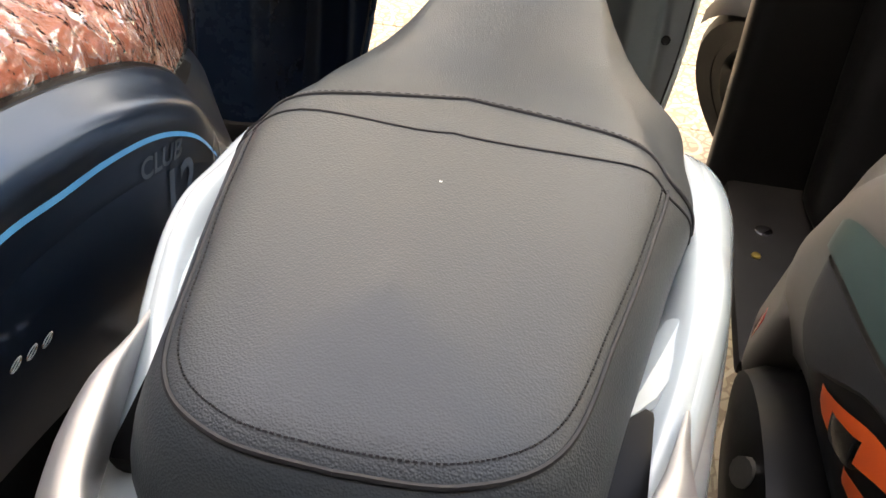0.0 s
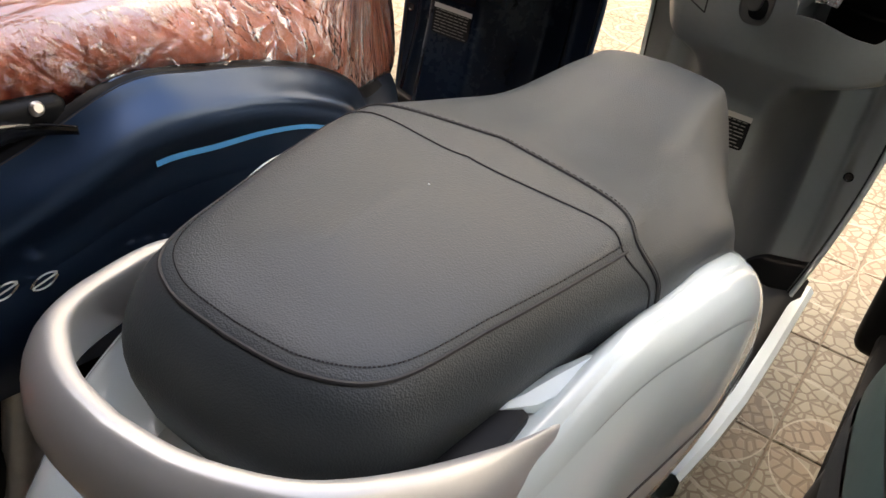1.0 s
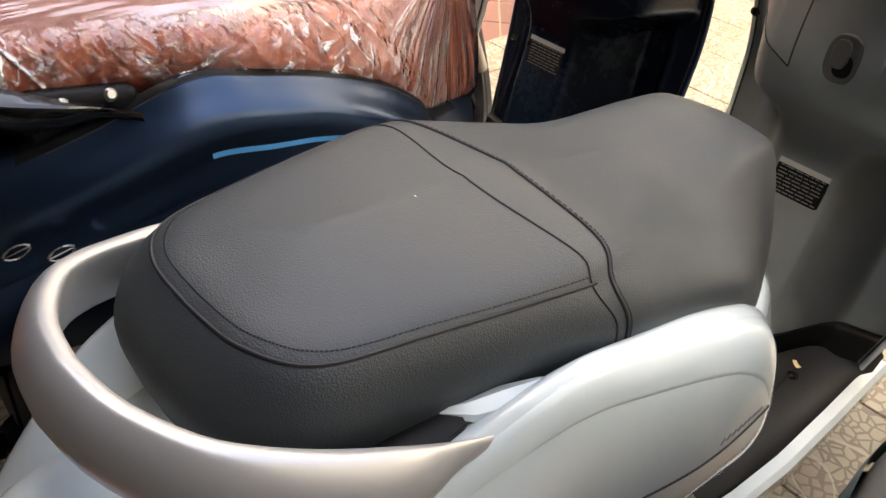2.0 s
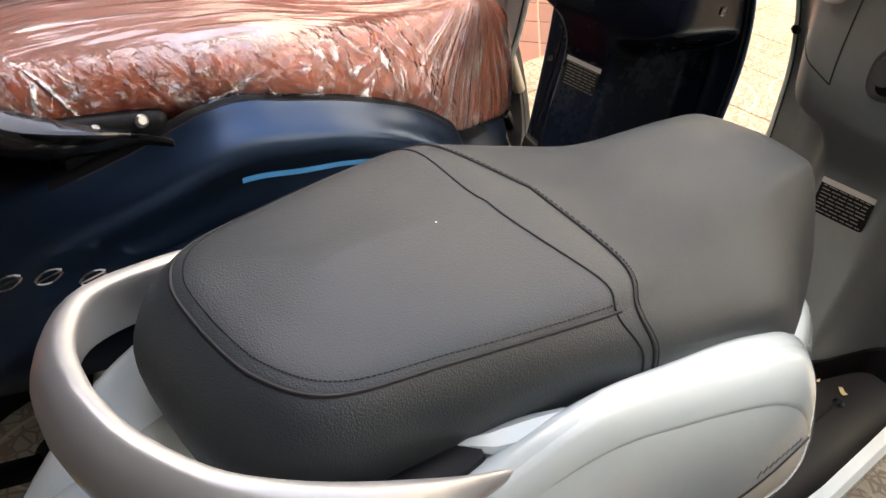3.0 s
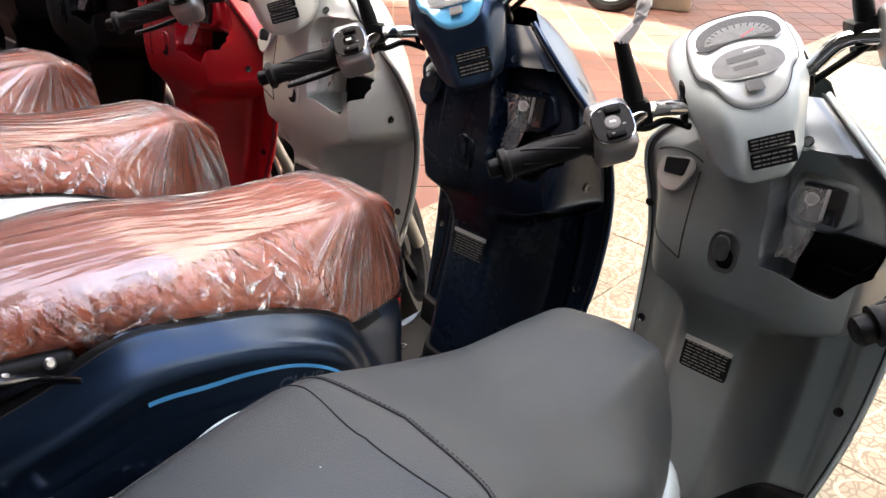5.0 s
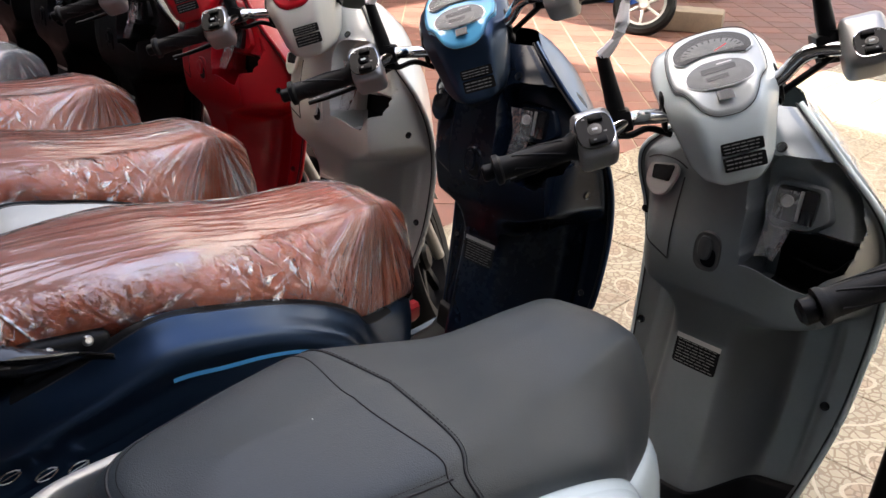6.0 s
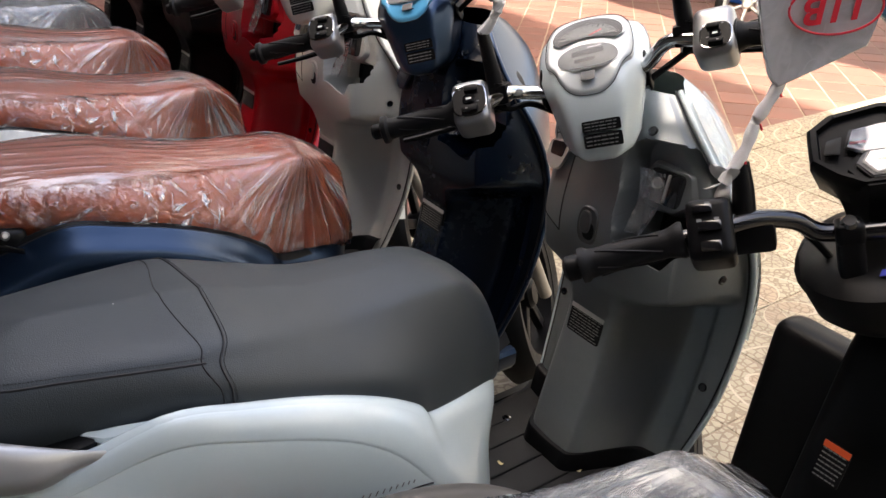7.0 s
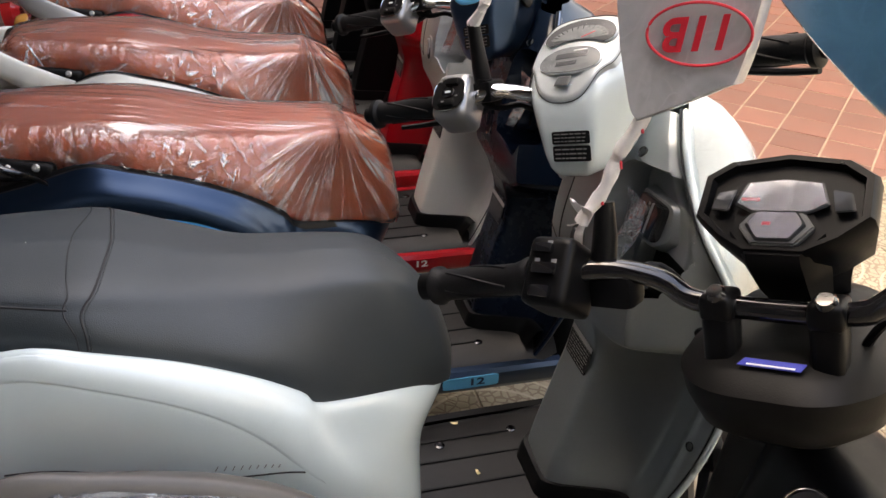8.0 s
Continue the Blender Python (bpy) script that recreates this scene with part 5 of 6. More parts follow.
def build_ground():
    sand = material("bedding_mortar", (0.24, 0.19, 0.14), 0.9, vary=0.2, scale=9)
    ground = tagged(part("ground", box(400, 400, 0.2, 0, pose(0, 60, -0.108)), sand, None, smooth=False), "mortar bed under the paving, running out to the street", "ground", "", "structure")
    paving = tagged(part("pavement", box(8.3, 13.3, 0.006, 0, pose(2.75, 4.3, -0.006)), sand, None, smooth=False), "pressed stone tiles with petal pattern", "pavement", "", "structure")
    me = bpy.data.meshes.new("tile")
    bm = slab(TILE, TILE, 0.012, 0.004)
    bm.to_mesh(me)
    bm.free()
    me.materials.append(tile_material())
    tv, tf, tu = [], [], []
    for i in range(-5, 22):
        for j in range(-10, 34):
            if i < 8 and -6 <= j < 16:
                continue
            k, a = len(tv), TILE / 2 - 0.002
            cx, cy, z = TILE_X + (i + 0.5) * TILE, TILE_Y + (j + 0.5) * TILE, random.uniform(-0.001, 0.001)
            for dx, dy, dz in ((-a, -a, z), (a, -a, z), (a, a, z), (-a, a, z), (-a, -a, -0.01), (a, -a, -0.01), (a, a, -0.01), (-a, a, -0.01)):
                tv.append((cx + dx, cy + dy, dz))
                tu.append((dx, dy) if (i + j) % 2 == 0 else (dy, -dx))
            tf += [(k, k + 1, k + 2, k + 3), (k, k + 4, k + 5, k + 1), (k + 1, k + 5, k + 6, k + 2), (k + 2, k + 6, k + 7, k + 3), (k + 3, k + 7, k + 4, k)]
    mt = bpy.data.meshes.new("tile_field")
    mt.from_pydata(tv, [], tf)
    layer = mt.uv_layers.new(name="UVMap")
    for loop in mt.loops:
        layer.data[loop.index].uv = tu[loop.vertex_index]
    mt.materials.append(me.materials[0])
    field = new("tile_field", mt)
    field.parent = paving
    field["kind"] = "stuff"
    made = 0
    for i in range(-5, 8):
        for j in range(-6, 16):
            ob = new("tile", me)
            ob.parent = paving
            ob.matrix_world = pose(TILE_X + (i + 0.5) * TILE, TILE_Y + (j + 0.5) * TILE, random.uniform(-0.0012, 0.0012), random.uniform(-0.2, 0.2), random.uniform(-0.2, 0.2), 0 if (i + j) % 2 == 0 else 90)
            made += 1
    me_cut = bpy.data.meshes.new("tile")
    bm = slab(0.18, TILE, 0.012, 0.004)
    bm.to_mesh(me_cut)
    bm.free()
    me_cut.materials.append(me.materials[0])
    for j in range(-10, 34):
        ob = new("tile", me_cut)
        ob.parent = paving
        ob.matrix_world = pose(TILE_X - 5 * TILE - 0.09, TILE_Y + (j + 0.5) * TILE, 0.0003)
    # red pavers beyond the tiles
    red = material("red_paver", (0.150, 0.063, 0.046), 0.62, vary=0.22, scale=3, bump=0.3, bump_scale=160)
    nt = red.node_tree
    b = nt.nodes["Principled BSDF"]
    src = b.inputs["Base Color"].links[0].from_socket
    for kind, out_name in (("ShaderNodeObjectInfo", "Random"), ("ShaderNodeNewGeometry", "Random Per Island")):
        n = nt.nodes.new(kind)
        mr = nt.nodes.new("ShaderNodeMapRange")
        mr.inputs["To Min"].default_value, mr.inputs["To Max"].default_value = 0.82, 1.2
        nt.links.new(n.outputs[out_name], mr.inputs["Value"])
        vm = nt.nodes.new("ShaderNodeVectorMath")
        vm.operation = "SCALE"
        nt.links.new(src, vm.inputs[0])
        nt.links.new(mr.outputs[0], vm.inputs["Scale"])
        src = vm.outputs[0]
    nt.links.new(src, b.inputs["Base Color"])
    walk_ = tagged(part("pavement", box(6.6, 13.3, 0.006, 0, pose(-4.7, 4.3, -0.0085)), sand, None, smooth=False), "square red clay pavers laid on the diagonal", "pavement", "", "structure")
    me2 = bpy.data.meshes.new("paver")
    pitch = 0.205
    bm = slab(pitch, pitch, 0.012, 0.008)
    bm.to_mesh(me2)
    bm.free()
    me2.materials.append(red)
    verts, faces = [], []
    h, q = pitch / 2 - 0.004, math.sqrt(0.5)
    for i in range(-60, 40):
        for j in range(-60, 60):
            x, y = -2.12 + q * pitch * (i + j), 2.85 + q * pitch * (j - i)
            if not (-8.0 < x < -1.33 and -2.3 < y < 10.9):
                continue
            if 2.0 < y < 4.6 and x > -4.4 and made < 586:
                ob = new("paver", me2)
                ob.parent = walk_
                ob.matrix_world = pose(x, y, random.uniform(-0.004, -0.002), random.uniform(-0.3, 0.3), random.uniform(-0.3, 0.3), 45)
                made += 1
            else:
                k = len(verts)
                z = random.uniform(-0.004, -0.002)
                for u, v, dz in ((-h, -h, z), (h, -h, z), (h, h, z), (-h, h, z), (-h, -h, -0.014), (h, -h, -0.014), (h, h, -0.014), (-h, h, -0.014)):
                    verts.append((x + q * (u - v), y + q * (u + v), dz))
                faces += [(k, k + 1, k + 2, k + 3), (k, k + 4, k + 5, k + 1), (k + 1, k + 5, k + 6, k + 2), (k + 2, k + 6, k + 7, k + 3), (k + 3, k + 7, k + 4, k)]
    mr = bpy.data.meshes.new("paver_field")
    mr.from_pydata(verts, [], faces)
    mr.materials.append(red)
    far = new("paver_field", mr)
    far.parent = walk_
    far["kind"] = "stuff"


build_ground()


def translucent(name, color, share):
    m = material(name, color, 0.6, vary=0.05, scale=1.5)
    nt = m.node_tree
    b, out = nt.nodes["Principled BSDF"], nt.nodes["Material Output"]
    t = nt.nodes.new("ShaderNodeBsdfTranslucent")
    t.inputs["Color"].default_value = (*color, 1)
    mx = nt.nodes.new("ShaderNodeMixShader")
    mx.inputs[0].default_value = share
    nt.links.new(b.outputs[0], mx.inputs[1])
    nt.links.new(t.outputs[0], mx.inputs[2])
    nt.links.new(mx.outputs[0], out.inputs[0])
    return m


# unseen translucent sheet, added to shade far paving and give soft light ahead
SHADE_SHEET = translucent("unseen_shade_sheet", (0.62, 0.63, 0.62), 0.32)
rows = [[Vector((-9 + 18 * i / 160, y, 3.3 + 0.02 * math.sin(i * 1.6))) for i in range(161)] for y in (2.65, 6.0, 11.0)]
tagged(part("awning", skin(rows, False), SHADE_SHEET), "unseen translucent sheet added to shade the far paving", "awning", "", "structure")
# unseen dark wall, added to shade the row and block the rear sky
SHADE_BLOCK = material("dark_shade_block", (0.05, 0.046, 0.042), 0.75, vary=0.15, scale=2)
wall_panel("wall_back", 30, 0.3, 8.9, pose(0, -2.45, 4.45), SHADE_BLOCK, "unseen dark wall added to block sun and sky behind")

# unseen slab overhead, added to darken faces turned to the rear
wall_panel("ceiling", 18, 2.15, 0.08, pose(0, -1.225, 3.14), SHADE_BLOCK, "unseen dark slab added to cut light from above and behind")
# unseen left wall, added to keep low sky off the scooters
LEFT_BLOCK = material("left_sky_block", (0.16, 0.15, 0.14), 0.8, vary=0.2, scale=1.5)
wall_panel("wall_left", 0.3, 30, 8.0, pose(-8.0, 5, 4.0), LEFT_BLOCK, "unseen plain wall added on the left to block low sky")
# unseen right wall, added; its grey sets the fill on right flanks
RIGHT_BLOCK = material("right_sky_block", (0.20, 0.205, 0.20), 0.7, vary=0.1, scale=1.5)
wall_panel("wall_right", 0.3, 30, 8.0, pose(7.0, 5, 4.0), RIGHT_BLOCK, "unseen grey wall added on the right to set the side light")

# ---- scooters ----
MAIN = dict(label="white scooter with a grey leatherette seat and grey leg shield", paint=PEARL, paint_label="glossy pearl white paint", inner=GREY, inner_label="satin grey leg shield", seat=SEAT_GREY, seat_label="dark grey grained seat with stitched seams", rail=SILVER, rail_label="silver painted grab rail", sill=PEARL, sill_label="white floor edge", head=PEARL, head_label="white handlebar cover", dash=DASH_GREY, dash_label="silver dash surround", switch=SWITCH, lever=BLACK, fine_line=True, bright_latch=True, tape=True, apron_film=True)
NAVY_S = dict(label="navy blue scooter with a film-wrapped tan seat", paint=NAVY, paint_label="satin navy paint", inner=NAVY_DEEP, inner_label="dark navy leg shield", seat=SEAT_TAN, seat_label="tan seat", wrap=True, film=FILM, rail=GLOSS_BLACK, rail_label="gloss black grab rail", rail_tip=(0.168, -0.056, 0.748), rail_run=13, rail_blade=True, sill=NAVY, sill_label="navy floor edge", badge=BLUE_TRIM, head=NAVY, head_label="navy handlebar cover", dash=BLUE_TRIM, dash_label="bright blue dash surround", switch=SWITCH, lever=BLACK, stripe=BLUE_LINE, tape=True, chrome_bars=True)
CREAM_S = dict(label="cream white scooter with a film-wrapped tan seat", paint=CREAM, paint_label="cream white paint", inner=CREAM, inner_label="cream leg shield", seat=SEAT_TAN, seat_label="tan seat", wrap=True, film=FILM, rail=CREAM, rail_label="cream grab rail", sill=RED, sill_label="red floor edge", badge=RED, head=CREAM, head_label="cream handlebar cover", dash=RED, dash_label="red dash surround", switch=SWITCH, lever=BLACK)
RED_S = dict(label="red scooter with a film-wrapped tan seat", paint=RED, paint_label="glossy red paint", inner=RED, inner_label="red leg shield", seat=SEAT_TAN, seat_label="tan seat", wrap=True, film=FILM, rail=SILVER, rail_label="silver grab rail", sill=RED, sill_label="red floor edge", badge=RED, head=RED, head_label="red handlebar cover", dash=GLOSS_BLACK, dash_label="black dash surround", switch=SWITCH, lever=BLACK)
BLACK_S = dict(label="black scooter with a film-wrapped black seat", paint=GLOSS_BLACK, paint_label="black paint", inner=BLACK, inner_label="black leg shield", seat=SEAT_BLACK, seat_label="black seat", wrap=True, film=FILM_DULL, rail=BLACK, rail_label="black grab rail", sill=BLACK, sill_label="black floor edge", head=BLACK, head_label="black handlebar cover", dash=GLOSS_BLACK, dash_label="black dash surround", switch=BLACK, lever=BLACK)
scooter("scooter", 0, 0, MAIN)
scooter("scooter", -0.50, 0.015, NAVY_S)
scooter("scooter", -0.975, 0.005, CREAM_S)
scooter("scooter", -1.46, 0.0, RED_S)
scooter("scooter", -1.95, -0.02, BLACK_S)
scooter("scooter", -2.42, -0.03, BLACK_S)
scooter("scooter", -2.90, -0.02, BLACK_S)


# ---- the black naked scooter beside the white one ----
K_AT = Vector((0.48, 0.685, 0.955))
K_STEER = Matrix.Translation(K_AT) @ Matrix.Rotation(radians(43), 4, Vector((0, -0.438, 0.899)))


TAUPE = material("taupe_plastic", (0.085, 0.077, 0.070), 0.42, vary=0.1, bump=0.05, bump_scale=600)
VENT_GREY = material("vent_grey_plastic", (0.022, 0.022, 0.023), 0.5, spec=0.3, vary=0.15, bump=0.12, bump_scale=700)


def naked_scooter(x0, y0):
    root = holder("scooter", pose(x0, y0, 0), "black naked scooter with green panels and film-wrapped black seat", "scooter", "parked scooters in a row")
    back = Matrix.Translation((-x0, -y0, 0))

    def w(m):
        return back @ m
    body = part("body_shell", BODY.mesh(), TAUPE, root, "dark taupe side shell")
    for side in (1, -1):
        def patch(s0, s1, top, low, rise, n=24):
            """A raised panel on the shell between two edges given along its length."""
            ways = [s0 + (s1 - s0) * i / n for i in range(n + 1)]
            mid = [(curve_of(top, q) + curve_of(low, q)) / 2 for q in ways]
            wide = [max(curve_of(top, q) - curve_of(low, q), 0.01) for q in ways]

            def lift(q, l):
                k = min(range(n + 1), key=lambda i: abs(ways[i] - q))
                across = abs(l - mid[k]) / (wide[k] / 2)
                along = min(q - min(s0, s1), max(s0, s1) - q) / 0.02
                return rise * min(1.0, (1.02 - across) * 5, along + 0.1) - 0.0022
            return BODY.strip([(side * q, l) for q, l in zip(ways, mid)], wide, 0.0, 12, lift)
        part("side_panel", patch(0.24, 0.592, ((0.24, 2.75), (0.40, 2.45), (0.50, 2.38), (0.57, 2.34), (0.592, 2.15)), ((0.24, 1.80), (0.43, 1.72), (0.52, 1.80), (0.592, 1.95)), 0.007), DARK_GREEN, body, "dark green side panel")
        part("side_vent", patch(0.26, 0.572, ((0.26, 1.75), (0.43, 1.67), (0.52, 1.75), (0.572, 1.86)), ((0.26, 1.62), (0.41, 1.48), (0.47, 1.18), (0.52, 0.92), (0.572, 1.50)), 0.008), VENT_GREY, body, "dark grey moulded vent")
        part("lower_cover", patch(0.16, 0.535, ((0.16, 1.70), (0.30, 1.55), (0.41, 1.44), (0.47, 1.14), (0.535, 0.80)), ((0.16, 0.02), (0.535, 0.02)), 0.005), BLACK, body, "black lower cover")
        part("decal", patch(0.18, 0.492, ((0.18, 1.60), (0.30, 1.50), (0.39, 1.36), (0.45, 1.12), (0.492, 0.98)), ((0.18, 1.56), (0.30, 1.42), (0.39, 1.02), (0.45, 0.78), (0.492, 0.88)), 0.0065), ORANGE, body, "orange angular decal")
        part("decal", patch(0.18, 0.425, ((0.18, 1.45), (0.30, 1.22), (0.36, 0.96), (0.425, 0.78)), ((0.18, 1.32), (0.30, 0.98), (0.36, 0.72), (0.425, 0.66)), 0.0065), ORANGE, body, "orange angular decal")
        part("decal", patch(0.385, 0.462, ((0.385, 1.26), (0.462, 0.98)), ((0.385, 0.96), (0.44, 0.80), (0.462, 0.90)), 0.0085, 10), GLOSS_BLACK, body, "black decal inset")
        part("shell_foot", box(0.060, 0.115, 0.165, 0.028, pose(side * 0.158, 0.365, 0.395, 12, side * -6, side * 14), 5), TAUPE, body, "rounded taupe lobe at the shell's foot")
        part("reflector", box(0.005, 0.020, 0.046, 0.002, pose(side * 0.1875, 0.374, 0.372, 12, side * -6, side * 14), 2), LAMP_RED, body, "red reflector")
    seat = part("seat", SEAT.mesh(True), SEAT_BLACK, root, "black seat")
    inflate(seat, FILM_GREY, 3.3)
    seat.location.z = -0.045
    # floor and front
    floor_ = part("floorboard", box(0.38, 0.42, 0.03, 0.012, pose(0, 0.60, 0.268)), RUBBER, root, "dark grey moulded floorboard")
    for fx, fy in ((-0.14, 0.66), (0.14, 0.66), (-0.14, 0.46), (0.14, 0.46)):
        part("floor_hole", turned([(0.0, 0.001), (0.011, 0.001), (0.013, 0.0), (0.013, -0.002)], 16, pose(fx, fy - y0 * 0, 0.284)), GLOSS_BLACK, floor_)
    part("floor_screw", turned([(0.0, 0.003), (0.006, 0.002), (0.007, 0.0)], 12, pose(-0.155, 0.60, 0.2835)), material("brass_screw", (0.6, 0.45, 0.12), 0.3, metal=0.9, vary=0), floor_, "brass coloured screw")
    front = part("front_panel", box(0.40, 0.07, 0.46, 0.03, pose(-0.02, 0.83, 0.45, -6, 0, 0), 4), BLACK, root, "black front leg panel")
    part("centre_column", box(0.16, 0.14, 0.50, 0.04, pose(0, 0.76, 0.52, -14, 0, 0), 4), BLACK, root, "dark centre column")
    lab = printed_label(root, pose(-0.012, 0.664, 0.632, 76, 0, 0) @ Matrix.Diagonal((0.72, 0.72, 1, 1)), 0.05, 0.075, 8, head=False)
    part("label_heading", box(0.048, 0.012, 0.0008, 0, pose(-0.012, 0.664, 0.632, 76, 0, 0) @ Matrix.Diagonal((0.72, 0.72, 1, 1)) @ pose(0, 0.030, 0.0012)), ORANGE, lab, "orange warning strip", smooth=False)
    # head dome
    rows = []
    for z, wx, yb, yf in ((-0.136, 0.050, 0.02, 0.12), (-0.132, 0.070, -0.004, 0.15), (-0.118, 0.086, -0.024, 0.165), (-0.095, 0.095, -0.034, 0.17), (-0.076, 0.099, -0.034, 0.17), (-0.062, 0.090, -0.020, 0.165), (-0.055, 0.074, 0.000, 0.155), (-0.052, 0.045, 0.025, 0.14)):
        plan = rounded([(-0.55 * wx, yb), (0.55 * wx, yb), (wx, yb + 0.30 * (yf - yb)), (0.92 * wx, yf), (-0.92 * wx, yf), (-wx, yb + 0.30 * (yf - yb))], 0.35 * wx, 6)
        rows.append([back @ K_STEER @ Vector((x, y, z)) for x, y in plan])
    dome = part("head_cover", skin(rows, True, True), material("dark_taupe_plastic", (0.0055, 0.0053, 0.0051), 0.48, vary=0.12, scale=10, bump=0.1, bump_scale=700, spec=0.14), root, "dark grey moulded head cowl")
    lk = pose(0.066, 0.690, 0.790, 40, 0, 18) @ Matrix.Diagonal((0.85, 0.85, 0.85, 1))
    lock = part("ignition_lock", turned([(0.0, 0.002), (0.012, 0.002), (0.013, 0.006), (0.022, 0.008), (0.026, 0.004), (0.026, -0.05)], 28, lk), STEEL_DARK, root, "round ignition lock")
    part("lock_ring", turned([(0.0240, 0.0075), (0.0252, 0.0092), (0.0270, 0.0080), (0.0272, 0.0)], 28, lk), CHROME, lock, "bright metal ring")
    part("key_slot", box(0.004, 0.016, 0.002, 0.0004, lk @ pose(0, 0, 0.0028)), BLACK, lock)
    st = w(K_STEER @ pose(0.004, -0.008, -0.0535, 20, 0, 0) @ Matrix.Diagonal((0.74, 0.8, 1, 1)))
    part("sticker", plate([(-0.038, -0.006), (0.034, -0.006), (0.038, 0.006), (-0.032, 0.006)], 0.001, 0, st), BLUE_STICKER, dome, "blue and silver sticker", smooth=False)
    part("sticker_bar", box(0.055, 0.002, 0.0006, 0, st @ pose(0, -0.0035, 0.0008)), PAPER, dome, smooth=False)
    hp = [[Vector((0.10 * math.cos(b) * c, 0.11 + 0.03 * k, -0.10 + 0.07 * math.sin(b) * c)) for b in [math.tau * i / 28 for i in range(28)]] for k, c in ((0, 0.85), (1, 1.0), (2, 0.95), (2.6, 0.7))]
    part("headlamp", skin([[back @ K_STEER @ p for p in r] for r in hp], True, True), BLACK, root, "black headlamp housing")
    # bars
    keys = [(-0.335, -0.036, 0.002), (-0.26, -0.030, 0.010), (-0.19, -0.022, 0.019), (-0.14, -0.004, 0.022), (-0.10, 0.012, 0.010), (-0.07, 0.018, -0.010), (0.0, 0.018, -0.014), (0.07, 0.018, -0.010), (0.10, 0.012, 0.010), (0.14, -0.004, 0.022), (0.19, -0.022, 0.019), (0.26, -0.030, 0.010), (0.335, -0.036, 0.002)]
    bar = part("handlebar", tube([back @ K_STEER @ p for p in smooth_path(keys, 60)], 0.0105, 14), GLOSS_BLACK, root, "gloss black bent handlebar")
    for side in (-1, 1):
        def at(x, y, z):
            return back @ K_STEER @ Vector((side * x, y, z))
        a, e = at(0.214, -0.026, 0.016), at(0.340, -0.037, 0.001)
        out = (e - a).normalized()
        turn = Matrix.Translation(a) @ out.to_track_quat("Z", "Y").to_matrix().to_4x4()
        grip = part("grip", turned([(0.0, 0.0), (0.020, 0.0), (0.021, 0.004), (0.018, 0.012), (0.016, 0.020), (0.0165, 0.10), (0.0175, 0.108), (0.0205, 0.112), (0.0205, 0.118), (0.0, 0.118)], 28, turn), RUBBER, bar, "black ribbed rubber grip")
        for k in range(5):
            part("grip_rib", tube([turn @ Vector((0.0163 * math.cos(k * 1.257 + i * 0.16), 0.0163 * math.sin(k * 1.257 + i * 0.16), 0.026 + 0.009 * i)) for i in range(9)], 0.0016, 5), RUBBER, grip)
        part("bar_end", turned([(0.0, 0.118), (0.013, 0.118), (0.015, 0.122), (0.015, 0.134), (0.010, 0.138), (0.0, 0.138)], 20, turn), BLACK, grip)
        sm = w(K_STEER @ pose(side * 0.186, -0.022, 0.016, -35, 0, 0))
        sw = part("switch_box", box(0.048, 0.062, 0.068, 0.010, sm, 3), BLACK, bar, "black switch box")
        for u, v, su, sv in ((-0.006, 0.020, 0.022, 0.010), (0.0, 0.0, 0.026, 0.012), (0.0, -0.022, 0.022, 0.012)):
            part("button", box(su, 0.010, sv, 0.003, sm @ pose(u, -0.032, v)), GLOSS_BLACK, sw)
        for u, v in ((-0.010, 0.008), (0.008, 0.008), (0.0, 0.026)):
            part("button_mark", box(0.005, 0.001, 0.0035, 0, sm @ pose(u, -0.0318, v)), LABEL_GREY, sw, smooth=False)
        part("brake_lever", tube(smooth_path([at(0.13, 0.03, 0.0), at(0.19, 0.045, -0.002), at(0.26, 0.035, -0.008), at(0.32, 0.015, -0.012)], 16), [0.0075 - 0.0002 * i for i in range(17)], 8), BLACK, bar, "black brake lever")
        part("lever_perch", box(0.05, 0.035, 0.034, 0.008, w(K_STEER @ pose(side * 0.145, 0.006, 0.0))), BLACK, bar)
        rz = w(K_STEER @ pose(side * 0.046, 0.016, -0.020))
        riser = part("riser", box(0.028, 0.034, 0.060, 0.010, rz @ pose(0, 0, -0.020), 3), BLACK, bar, "gloss black bar riser")
        part("riser_bolt", turned([(0.0, 0.004), (0.006, 0.004), (0.0085, 0.001), (0.0085, -0.004)], 16, rz @ pose(0, -0.010, 0.022, 35, 0, 0) @ Matrix.Diagonal((1.15, 1.15, 1.3, 1))), GLOSS_BLACK, riser)
        part("clamp", box(0.030, 0.036, 0.026, 0.008, rz @ pose(0, 0.0, 0.009), 3), BLACK, riser, "black bar clamp")
        for q in range(2):
            part("cable", tube(smooth_path([at(0.155, 0.012, 0.0), at(0.12, 0.04 + 0.01 * q, 0.01), at(0.08, 0.055, -0.03), at(0.05, 0.06 + 0.012 * q, -0.08)], 14), 0.0042, 8), BLACK, bar, "black cable")
        part("mirror_boot", tube([at(0.150, 0.0, 0.03), at(0.148, 0.004, 0.055), at(0.147, 0.008, 0.085)], [0.013, 0.012, 0.009], 12), BLACK, bar, "black rubber mirror boot")
    # instruments: wide faceted housing
    dm = w(K_STEER @ pose(0.000, 0.055, 0.064, 46, 0, 0) @ Matrix.Diagonal((0.88, 0.94, 1, 1)))
    outline = [(-0.084, 0.036), (-0.060, 0.052), (0.0, 0.060), (0.060, 0.052), (0.084, 0.036), (0.086, -0.008), (0.060, -0.030), (0.030, -0.046), (-0.030, -0.046), (-0.060, -0.030), (-0.086, -0.008)]
